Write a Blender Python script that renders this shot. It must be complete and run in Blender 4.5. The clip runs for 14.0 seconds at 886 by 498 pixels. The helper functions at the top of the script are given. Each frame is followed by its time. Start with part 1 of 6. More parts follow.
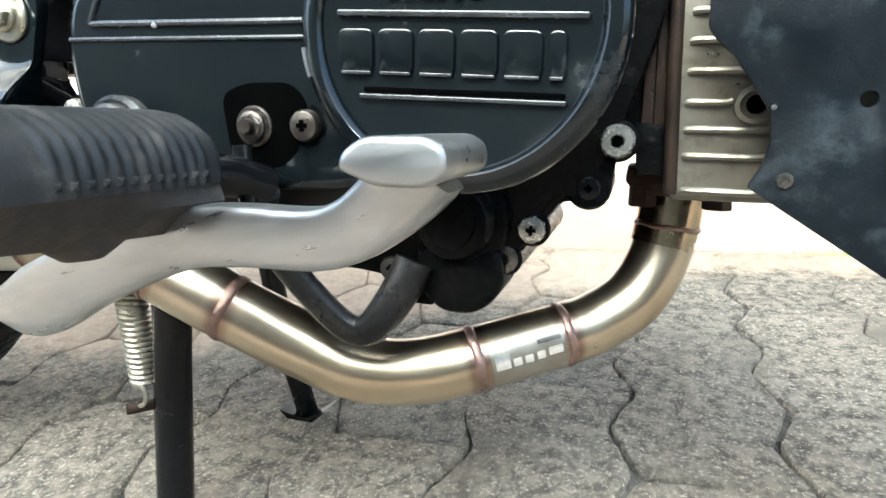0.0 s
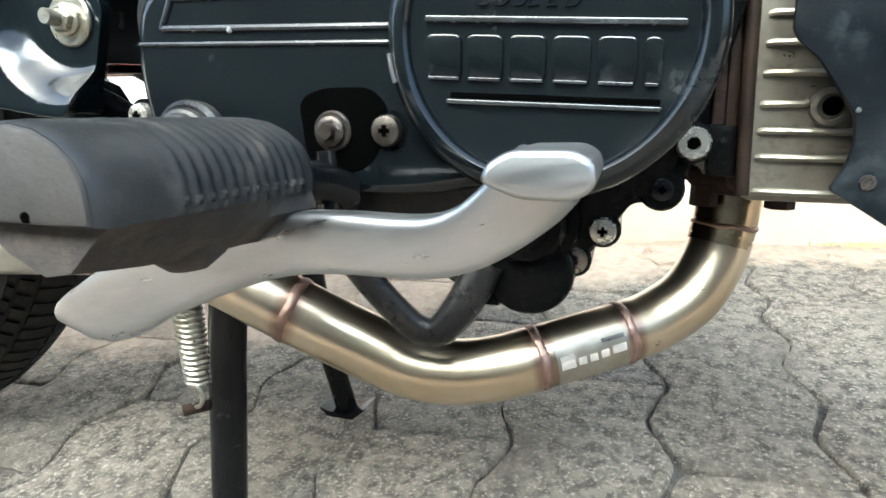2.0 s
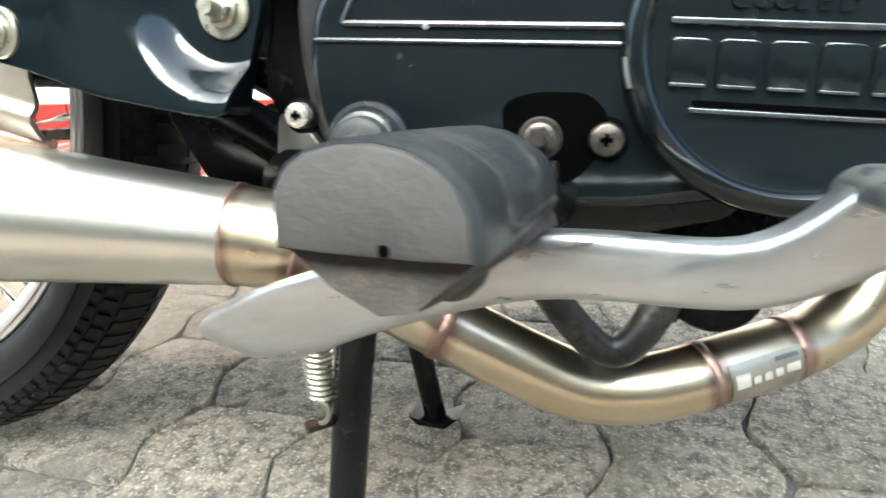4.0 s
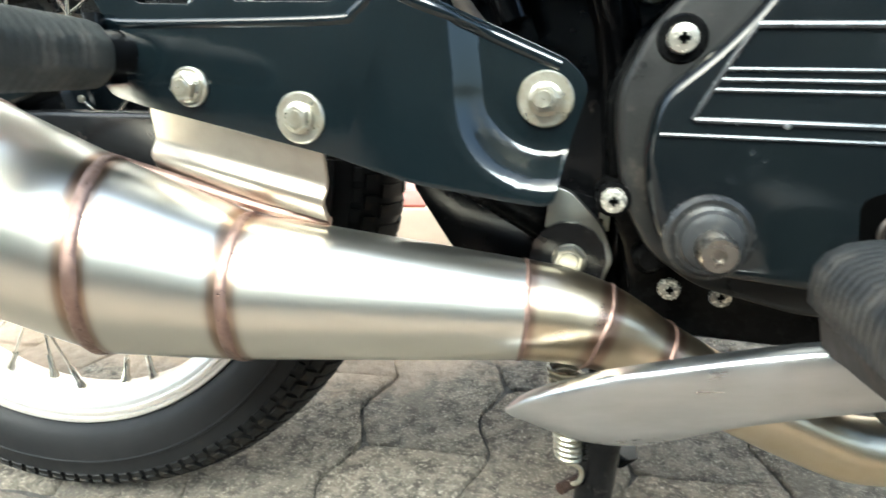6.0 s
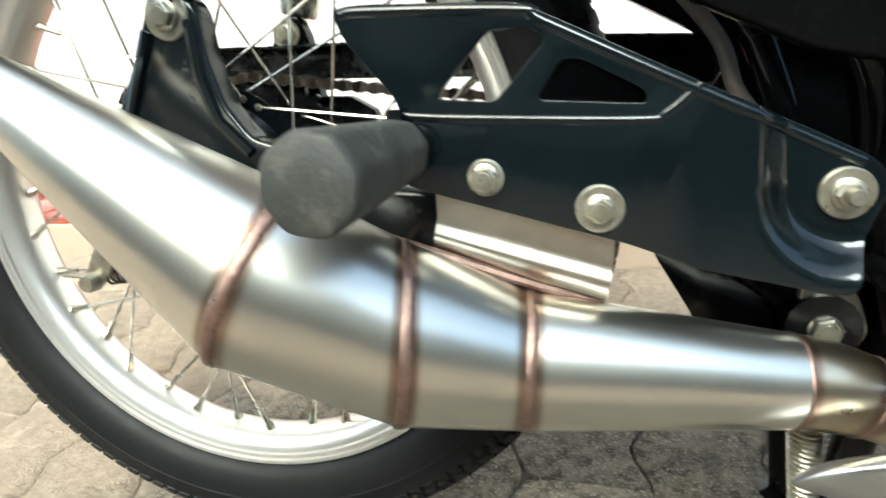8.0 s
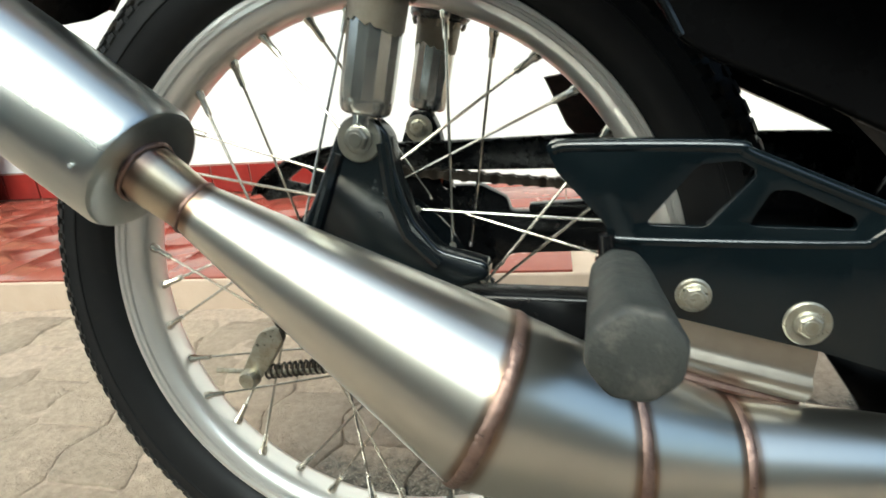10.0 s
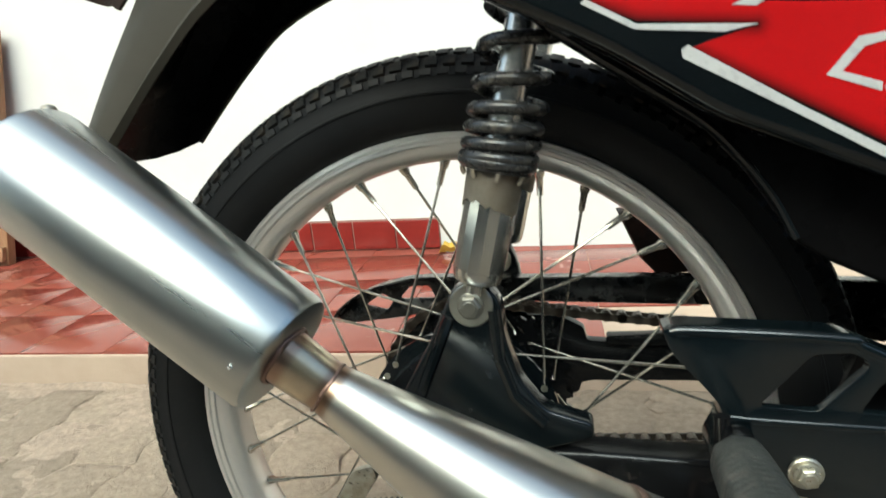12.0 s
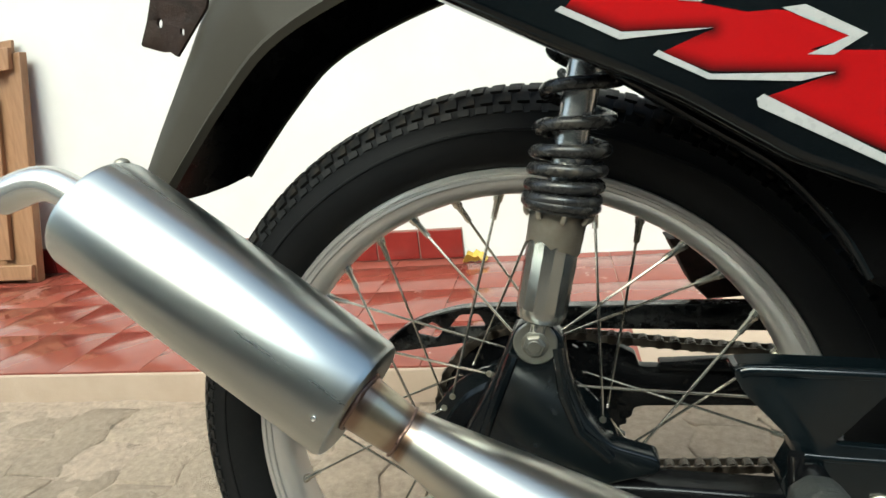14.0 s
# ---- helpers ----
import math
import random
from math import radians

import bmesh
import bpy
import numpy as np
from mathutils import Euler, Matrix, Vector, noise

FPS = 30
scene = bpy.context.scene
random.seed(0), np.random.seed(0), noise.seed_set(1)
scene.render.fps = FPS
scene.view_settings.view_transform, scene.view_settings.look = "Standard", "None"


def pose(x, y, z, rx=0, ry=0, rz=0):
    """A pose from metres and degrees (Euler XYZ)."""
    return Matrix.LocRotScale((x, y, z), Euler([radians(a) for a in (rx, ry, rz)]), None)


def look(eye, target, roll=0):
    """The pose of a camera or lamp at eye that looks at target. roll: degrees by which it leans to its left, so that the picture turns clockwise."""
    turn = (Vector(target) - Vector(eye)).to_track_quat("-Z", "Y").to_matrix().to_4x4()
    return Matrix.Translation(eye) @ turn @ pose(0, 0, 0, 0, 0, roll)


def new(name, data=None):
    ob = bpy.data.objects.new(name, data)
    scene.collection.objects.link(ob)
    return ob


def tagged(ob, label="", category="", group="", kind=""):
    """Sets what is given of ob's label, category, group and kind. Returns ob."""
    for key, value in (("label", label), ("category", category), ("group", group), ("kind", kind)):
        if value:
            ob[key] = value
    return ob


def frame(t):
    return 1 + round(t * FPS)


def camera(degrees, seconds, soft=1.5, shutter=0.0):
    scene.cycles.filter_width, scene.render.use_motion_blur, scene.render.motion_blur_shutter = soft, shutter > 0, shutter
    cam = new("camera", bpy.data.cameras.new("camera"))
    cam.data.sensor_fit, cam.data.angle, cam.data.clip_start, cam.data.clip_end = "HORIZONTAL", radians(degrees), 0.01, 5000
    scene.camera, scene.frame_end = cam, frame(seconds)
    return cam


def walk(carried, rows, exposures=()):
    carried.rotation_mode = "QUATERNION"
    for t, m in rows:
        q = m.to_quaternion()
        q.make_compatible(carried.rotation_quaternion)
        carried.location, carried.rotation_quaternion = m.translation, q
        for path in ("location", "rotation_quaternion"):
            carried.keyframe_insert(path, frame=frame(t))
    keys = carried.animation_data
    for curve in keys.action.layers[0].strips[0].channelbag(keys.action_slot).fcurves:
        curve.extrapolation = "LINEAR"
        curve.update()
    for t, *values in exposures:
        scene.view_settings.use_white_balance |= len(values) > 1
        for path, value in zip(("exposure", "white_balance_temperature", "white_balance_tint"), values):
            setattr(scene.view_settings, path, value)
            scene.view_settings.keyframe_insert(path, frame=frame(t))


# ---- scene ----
cam = camera(72.83, 14.0, soft=1.5, shutter=0.7)
ROWS = [
    (0, 0.6859, -0.2904, 0.2809, 18.479, -17.319, -3.351),
    (0.5, 0.6800, -0.2932, 0.2806, 18.391, -17.304, -3.254),
    (1, 0.6724, -0.2963, 0.2829, 18.411, -17.623, -3.285),
    (1.5, 0.6626, -0.2985, 0.2868, 18.073, -18.129, -3.449),
    (2, 0.6529, -0.3010, 0.2884, 17.974, -18.213, -3.733),
    (2.2, 0.6467, -0.3018, 0.2901, 17.625, -18.459, -3.839),
    (4.3, 0.5396, -0.3090, 0.3011, 15.440, -19.569, -2.174),
    (4.5, 0.5238, -0.3138, 0.3074, 14.906, -19.887, -1.884),
    (5, 0.4804, -0.3238, 0.3187, 14.315, -19.651, -1.679),
    (5.5, 0.4472, -0.3283, 0.3341, 14.538, -20.193, -2.532),
    (6, 0.4144, -0.3334, 0.3456, 14.401, -20.233, -2.996),
    (6.5, 0.3820, -0.3364, 0.3603, 14.071, -21.314, -3.372),
    (7, 0.3469, -0.3455, 0.3717, 13.953, -21.369, -3.733),
    (7.5, 0.3141, -0.3549, 0.3842, 14.406, -21.220, -3.890),
    (8, 0.2807, -0.3646, 0.4020, 15.207, -21.087, -3.886),
    (8.5, 0.2488, -0.3738, 0.4207, 15.410, -20.956, -4.476),
    (8.7, 0.2358, -0.3792, 0.4256, 15.335, -20.453, -4.484),
    (10.8, 0.1409, -0.3919, 0.5032, 13.483, -18.631, -5.649),
    (11, 0.1350, -0.3933, 0.5120, 13.607, -18.000, -5.544),
    (11.5, 0.1186, -0.3954, 0.5329, 13.487, -16.725, -5.083),
    (12, 0.1035, -0.3942, 0.5602, 13.352, -16.466, -5.094),
    (12.5, 0.0946, -0.3945, 0.5775, 13.518, -16.247, -5.602),
    (13, 0.0862, -0.3939, 0.5861, 13.817, -16.137, -6.131),
    (13.5, 0.0793, -0.3960, 0.5881, 14.184, -16.088, -6.415),
    (14, 0.0728, -0.3980, 0.5891, 14.510, -16.269, -6.642),
]


def eye_pose(x, y, z, yaw, pitch, roll):
    return pose(x, y, z, 90 + pitch, 0, yaw) @ pose(0, 0, 0, 0, 0, roll)


EXPOSURES = [(0.0, 2.57, 5500, -4), (2.2, 2.45, 5500, -4), (4.5, 2.74, 5650, -5), (5.0, 2.72, 5650, -5), (5.8, 2.64, 5650, -6), (6.5, 2.29, 5750, -7), (7.5, 2.01, 5850, -8), (8.7, 1.60, 5900, -8), (11.0, 1.06, 5800, -9), (14.0, 0.96, 5900, -9)]
walk(cam, [(t, eye_pose(*row)) for t, *row in ROWS], EXPOSURES)
# The parked motorcycle leans a little to its left.
BIKE = Matrix(((0.99922, -0.00445, 0.03916, 0.00025),
              (0.00000, 0.99362, 0.11278, 0.00073),
              (-0.03942, -0.11269, 0.99285, 0.00645),
              (0.00000, 0.00000, 0.00000, 1.00000)))

# ---- light ----
world = bpy.data.worlds.new("sky")
scene.world = world
world.use_nodes = True
wn, wl = world.node_tree.nodes, world.node_tree.links
sky = wn.new("ShaderNodeTexSky")
sky.sky_type, sky.sun_disc = "NISHITA", False
sky.sun_elevation, sky.sun_rotation = radians(52), radians(200)
sky.air_density, sky.dust_density, sky.ozone_density = 1.0, 7.0, 0.8
wn["Background"].inputs["Strength"].default_value = 0.15
wl.new(sky.outputs[0], wn["Background"].inputs["Color"])
sun = new("sun", bpy.data.lights.new("sun", "SUN"))
sun.data.energy, sun.data.angle, sun.data.color = 1.0, radians(25), (1.0, 0.98, 0.95)
sun.matrix_world = look((0.6, -2.2, 2.9), (0, 0, 0))


# ---- materials ----
def material(name, base, rough=0.5, metal=0.0, tint=None, scale=30.0, amount=0.6, bump=0.0, bump_scale=400.0,
             rough_var=0.1, stretch=(1, 1, 1), dust=None, dust_scale=9.0, dust_amount=0.3, coat=0.0, random_tint=0.0, gloss=0.5, turn=0.0):
    """A procedural surface: two scales of colour variation, uneven gloss, fine relief and patches of dust."""
    m = bpy.data.materials.new(name)
    m.use_nodes = True
    n, l = m.node_tree.nodes, m.node_tree.links
    bsdf = n["Principled BSDF"]
    tc = n.new("ShaderNodeTexCoord")
    mp = n.new("ShaderNodeMapping")
    if turn:
        # grain that runs along an axis tilted in x and z
        mp.vector_type = "TEXTURE"
        mp.inputs["Rotation"].default_value = (0, radians(turn), 0)
        mp.inputs["Scale"].default_value = tuple(1 / k for k in stretch)
    else:
        mp.inputs["Scale"].default_value = stretch
    if random_tint:
        # each piece shows its own patch of the surface
        pick, shift = n.new("ShaderNodeObjectInfo"), n.new("ShaderNodeVectorMath")
        shift.operation = "MULTIPLY_ADD"
        shift.inputs[1].default_value = (1, 1, 1)
        away = n.new("ShaderNodeCombineXYZ")
        for k, far in enumerate((37.0, 91.0, 53.0)):
            m2 = n.new("ShaderNodeMath")
            m2.operation = "MULTIPLY"
            m2.inputs[1].default_value = far
            l.new(pick.outputs["Random"], m2.inputs[0])
            l.new(m2.outputs[0], away.inputs[k])
        l.new(tc.outputs["Object"], shift.inputs[0])
        l.new(away.outputs[0], shift.inputs[2])
        l.new(shift.outputs[0], mp.inputs["Vector"])
    else:
        l.new(tc.outputs["Object"], mp.inputs["Vector"])

    def noise_at(s, detail=6.0, ro=0.6):
        t = n.new("ShaderNodeTexNoise")
        t.inputs["Scale"].default_value, t.inputs["Detail"].default_value, t.inputs["Roughness"].default_value = s, detail, ro
        l.new(mp.outputs[0], t.inputs["Vector"])
        return t.outputs["Fac"]

    def ramp(fac, lo, hi):
        r = n.new("ShaderNodeMapRange")
        r.inputs["From Min"].default_value, r.inputs["From Max"].default_value = lo, hi
        l.new(fac, r.inputs["Value"])
        return r.outputs["Result"]

    def mix(a, b, fac):
        x = n.new("ShaderNodeMix")
        x.data_type = "RGBA"
        for sock, v in ((x.inputs[6], a), (x.inputs[7], b)):
            if isinstance(v, tuple):
                sock.default_value = (*v, 1)
            else:
                l.new(v, sock)
        if isinstance(fac, float):
            x.inputs[0].default_value = fac
        else:
            l.new(fac, x.inputs[0])
        return x.outputs[2]

    second = tint or tuple(c * 0.6 for c in base)
    big = ramp(noise_at(scale), 0.5 - 0.25 / max(amount, 0.01) * 0.6, 0.5 + 0.25 / max(amount, 0.01) * 0.6)
    col = mix(base, second, big)
    if dust:
        patch = ramp(noise_at(dust_scale, 9.0, 0.7), 0.62 - 0.3 * dust_amount, 0.85 - 0.2 * dust_amount)
        col = mix(col, dust, patch)
    if random_tint:
        info = n.new("ShaderNodeObjectInfo")
        hsv = n.new("ShaderNodeHueSaturation")
        v = n.new("ShaderNodeMapRange")
        v.inputs["To Min"].default_value, v.inputs["To Max"].default_value = 1 - random_tint, 1 + random_tint
        l.new(info.outputs["Random"], v.inputs["Value"])
        l.new(v.outputs[0], hsv.inputs["Value"])
        l.new(col, hsv.inputs["Color"])
        col = hsv.outputs[0]
    l.new(col, bsdf.inputs["Base Color"])
    bsdf.inputs["Metallic"].default_value = metal
    rr = n.new("ShaderNodeMapRange")
    rr.inputs["From Min"].default_value, rr.inputs["From Max"].default_value = 0.3, 0.7
    rr.inputs["To Min"].default_value, rr.inputs["To Max"].default_value = max(rough - rough_var, 0.02), min(rough + rough_var, 1.0)
    l.new(noise_at(scale * 2.3), rr.inputs["Value"])
    rough_out = rr.outputs[0]
    if dust:
        mx = n.new("ShaderNodeMix")
        mx.inputs[3].default_value = 0.85
        l.new(patch, mx.inputs[0])
        l.new(rough_out, mx.inputs[2])
        rough_out = mx.outputs[0]
    l.new(rough_out, bsdf.inputs["Roughness"])
    bsdf.inputs["Specular IOR Level"].default_value = gloss
    bsdf.inputs["Coat Weight"].default_value = coat
    bsdf.inputs["Coat Roughness"].default_value = 0.06
    if bump:
        b = n.new("ShaderNodeBump")
        b.inputs["Strength"].default_value, b.inputs["Distance"].default_value = bump, 0.002
        l.new(noise_at(bump_scale, 8.0, 0.65), b.inputs["Height"])
        l.new(b.outputs[0], bsdf.inputs["Normal"])
    return m


GLOSS_BLACK = material("gloss_black_paint", (0.0022, 0.0030, 0.0040), 0.13, tint=(0.0042, 0.0060, 0.0066), scale=14, rough_var=0.08, gloss=0.44, bump=0.12, bump_scale=32,
                       dust=(0.017, 0.021, 0.023), dust_scale=22, dust_amount=0.10)
CASE_BLACK = material("worn_black_casting", (0.0018, 0.0019, 0.0020), 0.26, tint=(0.0035, 0.0036, 0.0037), scale=60, rough_var=0.12,
                      dust=(0.028, 0.027, 0.025), dust_scale=130, dust_amount=0.05, gloss=0.06, bump=0.15, bump_scale=400)
DUSTY_CASE = material("dusty_black_casting", (0.008, 0.0085, 0.0085), 0.35, tint=(0.016, 0.016, 0.0155), scale=30, rough_var=0.12,
                      dust=(0.055, 0.047, 0.038), dust_scale=40, dust_amount=0.22, gloss=0.2, bump=0.15, bump_scale=400)
PLATE_BLACK = material("blue_black_enamel", (0.0022, 0.0038, 0.0048), 0.13, tint=(0.0036, 0.0062, 0.0076), scale=25, rough_var=0.06, gloss=0.48, bump=0.06, bump_scale=45)
FRAME_BLACK = material("black_frame_paint", (0.0026, 0.0029, 0.0032), 0.14, tint=(0.006, 0.006, 0.0065), scale=50, rough_var=0.1,
                       dust=(0.035, 0.028, 0.022), dust_scale=90, dust_amount=0.06, gloss=0.2, bump=0.08, bump_scale=300)
PLASTIC_GREY = material("weathered_grey_plastic", (0.034, 0.030, 0.022), 0.55, tint=(0.046, 0.041, 0.031), scale=12, rough_var=0.1,
                        bump=0.08, bump_scale=700, gloss=0.22)
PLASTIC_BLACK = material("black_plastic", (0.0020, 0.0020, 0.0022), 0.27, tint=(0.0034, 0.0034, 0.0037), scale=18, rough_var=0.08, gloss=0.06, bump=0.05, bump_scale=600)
SHIELD_PLASTIC = material("dusty_blue_black_plastic", (0.0024, 0.0036, 0.0050), 0.4, tint=(0.0055, 0.0082, 0.0108), scale=30, rough_var=0.12,
                          dust=(0.022, 0.028, 0.032), dust_scale=60, dust_amount=0.30, bump=0.12, bump_scale=800, gloss=0.15)
RED = material("red_graphic", (0.35, 0.0040, 0.006), 0.2, tint=(0.30, 0.003, 0.005), scale=10, rough_var=0.05, gloss=0.3)
def print_fade(m, to, uneven=False):
    """Lets a colour run into another where the mesh carries a fade, evenly as print or unevenly as heat tint."""
    n, l = m.node_tree.nodes, m.node_tree.links
    sock = n["Principled BSDF"].inputs["Base Color"]
    old = sock.links[0].from_socket
    at = n.new("ShaderNodeAttribute")
    at.attribute_name = "fade"
    fac = at.outputs["Fac"]
    if uneven:
        t = n.new("ShaderNodeTexNoise")
        t.inputs["Scale"].default_value, t.inputs["Detail"].default_value = 45.0, 2.0
        tc = n.new("ShaderNodeTexCoord")
        l.new(tc.outputs["Object"], t.inputs["Vector"])
        r = n.new("ShaderNodeMapRange")
        r.inputs["From Min"].default_value, r.inputs["From Max"].default_value = 0.3, 0.65
        r.inputs["To Min"].default_value, r.inputs["To Max"].default_value = 0.82, 1.0
        l.new(t.outputs["Fac"], r.inputs["Value"])
        k = n.new("ShaderNodeMath")
        k.operation = "MULTIPLY"
        l.new(fac, k.inputs[0])
        l.new(r.outputs["Result"], k.inputs[1])
        fac = k.outputs[0]
    x = n.new("ShaderNodeMix")
    x.data_type = "RGBA"
    l.new(fac, x.inputs[0])
    l.new(old, x.inputs[6])
    x.inputs[7].default_value = (*to, 1)
    l.new(x.outputs[2], sock)


print_fade(RED, (0.010, 0.003, 0.003))
SILVER_FILM = material("silver_white_film", (0.42, 0.42, 0.41), 0.3, tint=(0.35, 0.35, 0.345), scale=80, rough_var=0.08)
STEEL = material("brushed_stainless", (0.66, 0.645, 0.59), 0.295, 1.0, tint=(0.62, 0.60, 0.54), scale=8, rough_var=0.010)
HEADER = material("straw_tinted_stainless", (0.61, 0.555, 0.455), 0.29, 1.0, tint=(0.48, 0.375, 0.23), scale=16, rough_var=0.02)
HEADER_HOT = material("bronze_tinted_stainless", (0.50, 0.42, 0.30), 0.22, 1.0, tint=(0.34, 0.25, 0.15), scale=30, rough_var=0.09,
                      bump=0.06, bump_scale=260)
MUFFLER_STEEL = material("blued_brushed_stainless", (0.56, 0.575, 0.555), 0.29, 1.0, tint=(0.44, 0.465, 0.46), scale=45, rough_var=0.02, stretch=(0.05, 1, 1), turn=33.3, bump=0.003, bump_scale=220)
print_fade(STEEL, (0.235, 0.15, 0.10), True)
print_fade(HEADER, (0.29, 0.195, 0.15), True)
WELD = material("heat_tinted_weld", (0.30, 0.205, 0.170), 0.37, 0.85, tint=(0.175, 0.110, 0.090), scale=130, rough_var=0.12, bump=0.35, bump_scale=300)
BADGE = material("frosted_badge", (0.36, 0.335, 0.285), 0.40, 0.9, tint=(0.25, 0.225, 0.18), scale=60)
ALLOY = material("worn_cast_alloy", (0.50, 0.515, 0.525), 0.34, 1.0, tint=(0.36, 0.365, 0.365), scale=75, rough_var=0.09, stretch=(0.10, 1, 1), turn=-18, bump=0.06, bump_scale=190)
HEAD_ALLOY = material("stained_head_alloy", (0.235, 0.225, 0.190), 0.36, 0.75, tint=(0.115, 0.104, 0.080), scale=45, rough_var=0.10,
                      dust=(0.060, 0.042, 0.028), dust_scale=90, dust_amount=0.18, bump=0.12, bump_scale=260)
BROWN_ALLOY = material("oil_browned_alloy", (0.034, 0.023, 0.017), 0.4, 0.3, tint=(0.012, 0.0085, 0.0065), scale=60, rough_var=0.12, bump=0.2, bump_scale=400, gloss=0.2)
RIM_ALLOY = material("polished_rim_alloy", (0.70, 0.69, 0.67), 0.31, 0.80, tint=(0.63, 0.62, 0.60), scale=12, rough_var=0.015)
WORN_STEEL = material("oily_screw_steel", (0.26, 0.25, 0.23), 0.28, 0.95, tint=(0.12, 0.105, 0.09), scale=60, rough_var=0.04)
ZINC = material("yellowed_zinc", (0.47, 0.46, 0.40), 0.33, 0.85, tint=(0.27, 0.24, 0.17), scale=130, rough_var=0.08, bump=0.1, bump_scale=500)
BRIGHT_SCREW = material("bright_screw_steel", (0.46, 0.445, 0.40), 0.26, 0.7, tint=(0.30, 0.28, 0.235), scale=160, rough_var=0.05)
OILY_STEEL = material("oil_blackened_steel", (0.10, 0.086, 0.075), 0.34, 0.85, tint=(0.030, 0.025, 0.021), scale=170, rough_var=0.08, bump=0.2, bump_scale=500)
STRAP_STEEL = material("dull_strap_steel", (0.42, 0.385, 0.335), 0.38, 1.0, tint=(0.35, 0.315, 0.27), scale=60, rough_var=0.05, bump=0.05, bump_scale=400)
GREY_ZINC = material("greyed_zinc", (0.27, 0.265, 0.235), 0.34, 0.9, tint=(0.19, 0.18, 0.15), scale=60, rough_var=0.06)
SHOCK_CHROME = material("dull_shock_chrome", (0.50, 0.515, 0.50), 0.22, 0.95, tint=(0.36, 0.36, 0.33), scale=40, rough_var=0.05)
CHROME = material("worn_chrome", (0.74, 0.73, 0.70), 0.24, 0.8, tint=(0.66, 0.64, 0.60), scale=20, rough_var=0.03)
DULL_STEEL = material("dull_stained_steel", (0.36, 0.33, 0.27), 0.45, 0.5, tint=(0.25, 0.21, 0.16), scale=70, rough_var=0.1, bump=0.2, bump_scale=300)
RUST = material("rusty_steel", (0.036, 0.020, 0.014), 0.6, 0.1, tint=(0.012, 0.0075, 0.0058), scale=90, bump=0.5, bump_scale=500, gloss=0.2)
SPOKE = material("dull_spoke_steel", (0.60, 0.58, 0.53), 0.20, 0.95, tint=(0.46, 0.42, 0.35), scale=14, rough_var=0.06)
TYRE = material("tyre_rubber", (0.0050, 0.0054, 0.0060), 0.5, tint=(0.0085, 0.0088, 0.0092), scale=25, rough_var=0.08,
                dust=(0.030, 0.025, 0.018), dust_scale=70, dust_amount=0.04, bump=0.12, bump_scale=500, gloss=0.17)
RUBBER = material("dusty_peg_rubber", (0.0105, 0.0118, 0.0130), 0.38, tint=(0.021, 0.0215, 0.022), scale=55, rough_var=0.1,
                  dust=(0.075, 0.068, 0.058), dust_scale=60, dust_amount=0.29, bump=0.2, bump_scale=400, gloss=0.28)
PEG_RUBBER = material("scuffed_grey_rubber", (0.024, 0.026, 0.024), 0.55, tint=(0.040, 0.042, 0.039), scale=45, rough_var=0.1,
                      dust=(0.11, 0.10, 0.085), dust_scale=60, dust_amount=0.3, bump=0.35, bump_scale=350, gloss=0.35)
CORE_DIRT = material("muddy_steel_tray", (0.036, 0.029, 0.024), 0.75, tint=(0.016, 0.014, 0.012), scale=45, dust=(0.10, 0.078, 0.060), dust_scale=40, dust_amount=0.35, bump=0.4, bump_scale=400)
RUBBER_END = material("scuffed_rubber_end", (0.036, 0.031, 0.027), 0.75, tint=(0.016, 0.016, 0.015), scale=40, bump=0.3, bump_scale=400)
SPRING_BLACK = material("spring_black", (0.014, 0.014, 0.015), 0.26, tint=(0.025, 0.024, 0.022), scale=60, rough_var=0.1,
                        dust=(0.12, 0.10, 0.07), dust_scale=60, dust_amount=0.18)
BOSS_STEEL = material("scuffed_boss_paint", (0.008, 0.0085, 0.009), 0.24, 0.3, tint=(0.030, 0.030, 0.029), scale=110, rough_var=0.08, bump=0.2, bump_scale=350, gloss=0.4)
HOSE = material("grey_brown_hose", (0.13, 0.11, 0.09), 0.5, tint=(0.07, 0.058, 0.047), scale=60, bump=0.1)
GUARD_BLACK = material("scuffed_guard_paint", (0.0028, 0.0032, 0.0036), 0.20, tint=(0.006, 0.0065, 0.007), scale=40, rough_var=0.08,
                       dust=(0.085, 0.085, 0.080), dust_scale=38, dust_amount=0.42, gloss=0.4, bump=0.06, bump_scale=300)
TREAD = material("dusty_tread_rubber", (0.0058, 0.0060, 0.0062), 0.55, tint=(0.010, 0.0098, 0.0095), scale=40, rough_var=0.08,
                 dust=(0.048, 0.036, 0.024), dust_scale=55, dust_amount=0.30, bump=0.15, bump_scale=500, gloss=0.17)
WORN_BAR = material("chipped_black_bar", (0.006, 0.006, 0.0062), 0.34, tint=(0.014, 0.0135, 0.013), scale=60, rough_var=0.14,
                    dust=(0.085, 0.070, 0.058), dust_scale=75, dust_amount=0.22, gloss=0.25, bump=0.3, bump_scale=350)
CHAIN_STEEL = material("oily_chain_steel", (0.075, 0.06, 0.045), 0.45, 0.7, tint=(0.03, 0.025, 0.02), scale=200, bump=0.3, bump_scale=900)


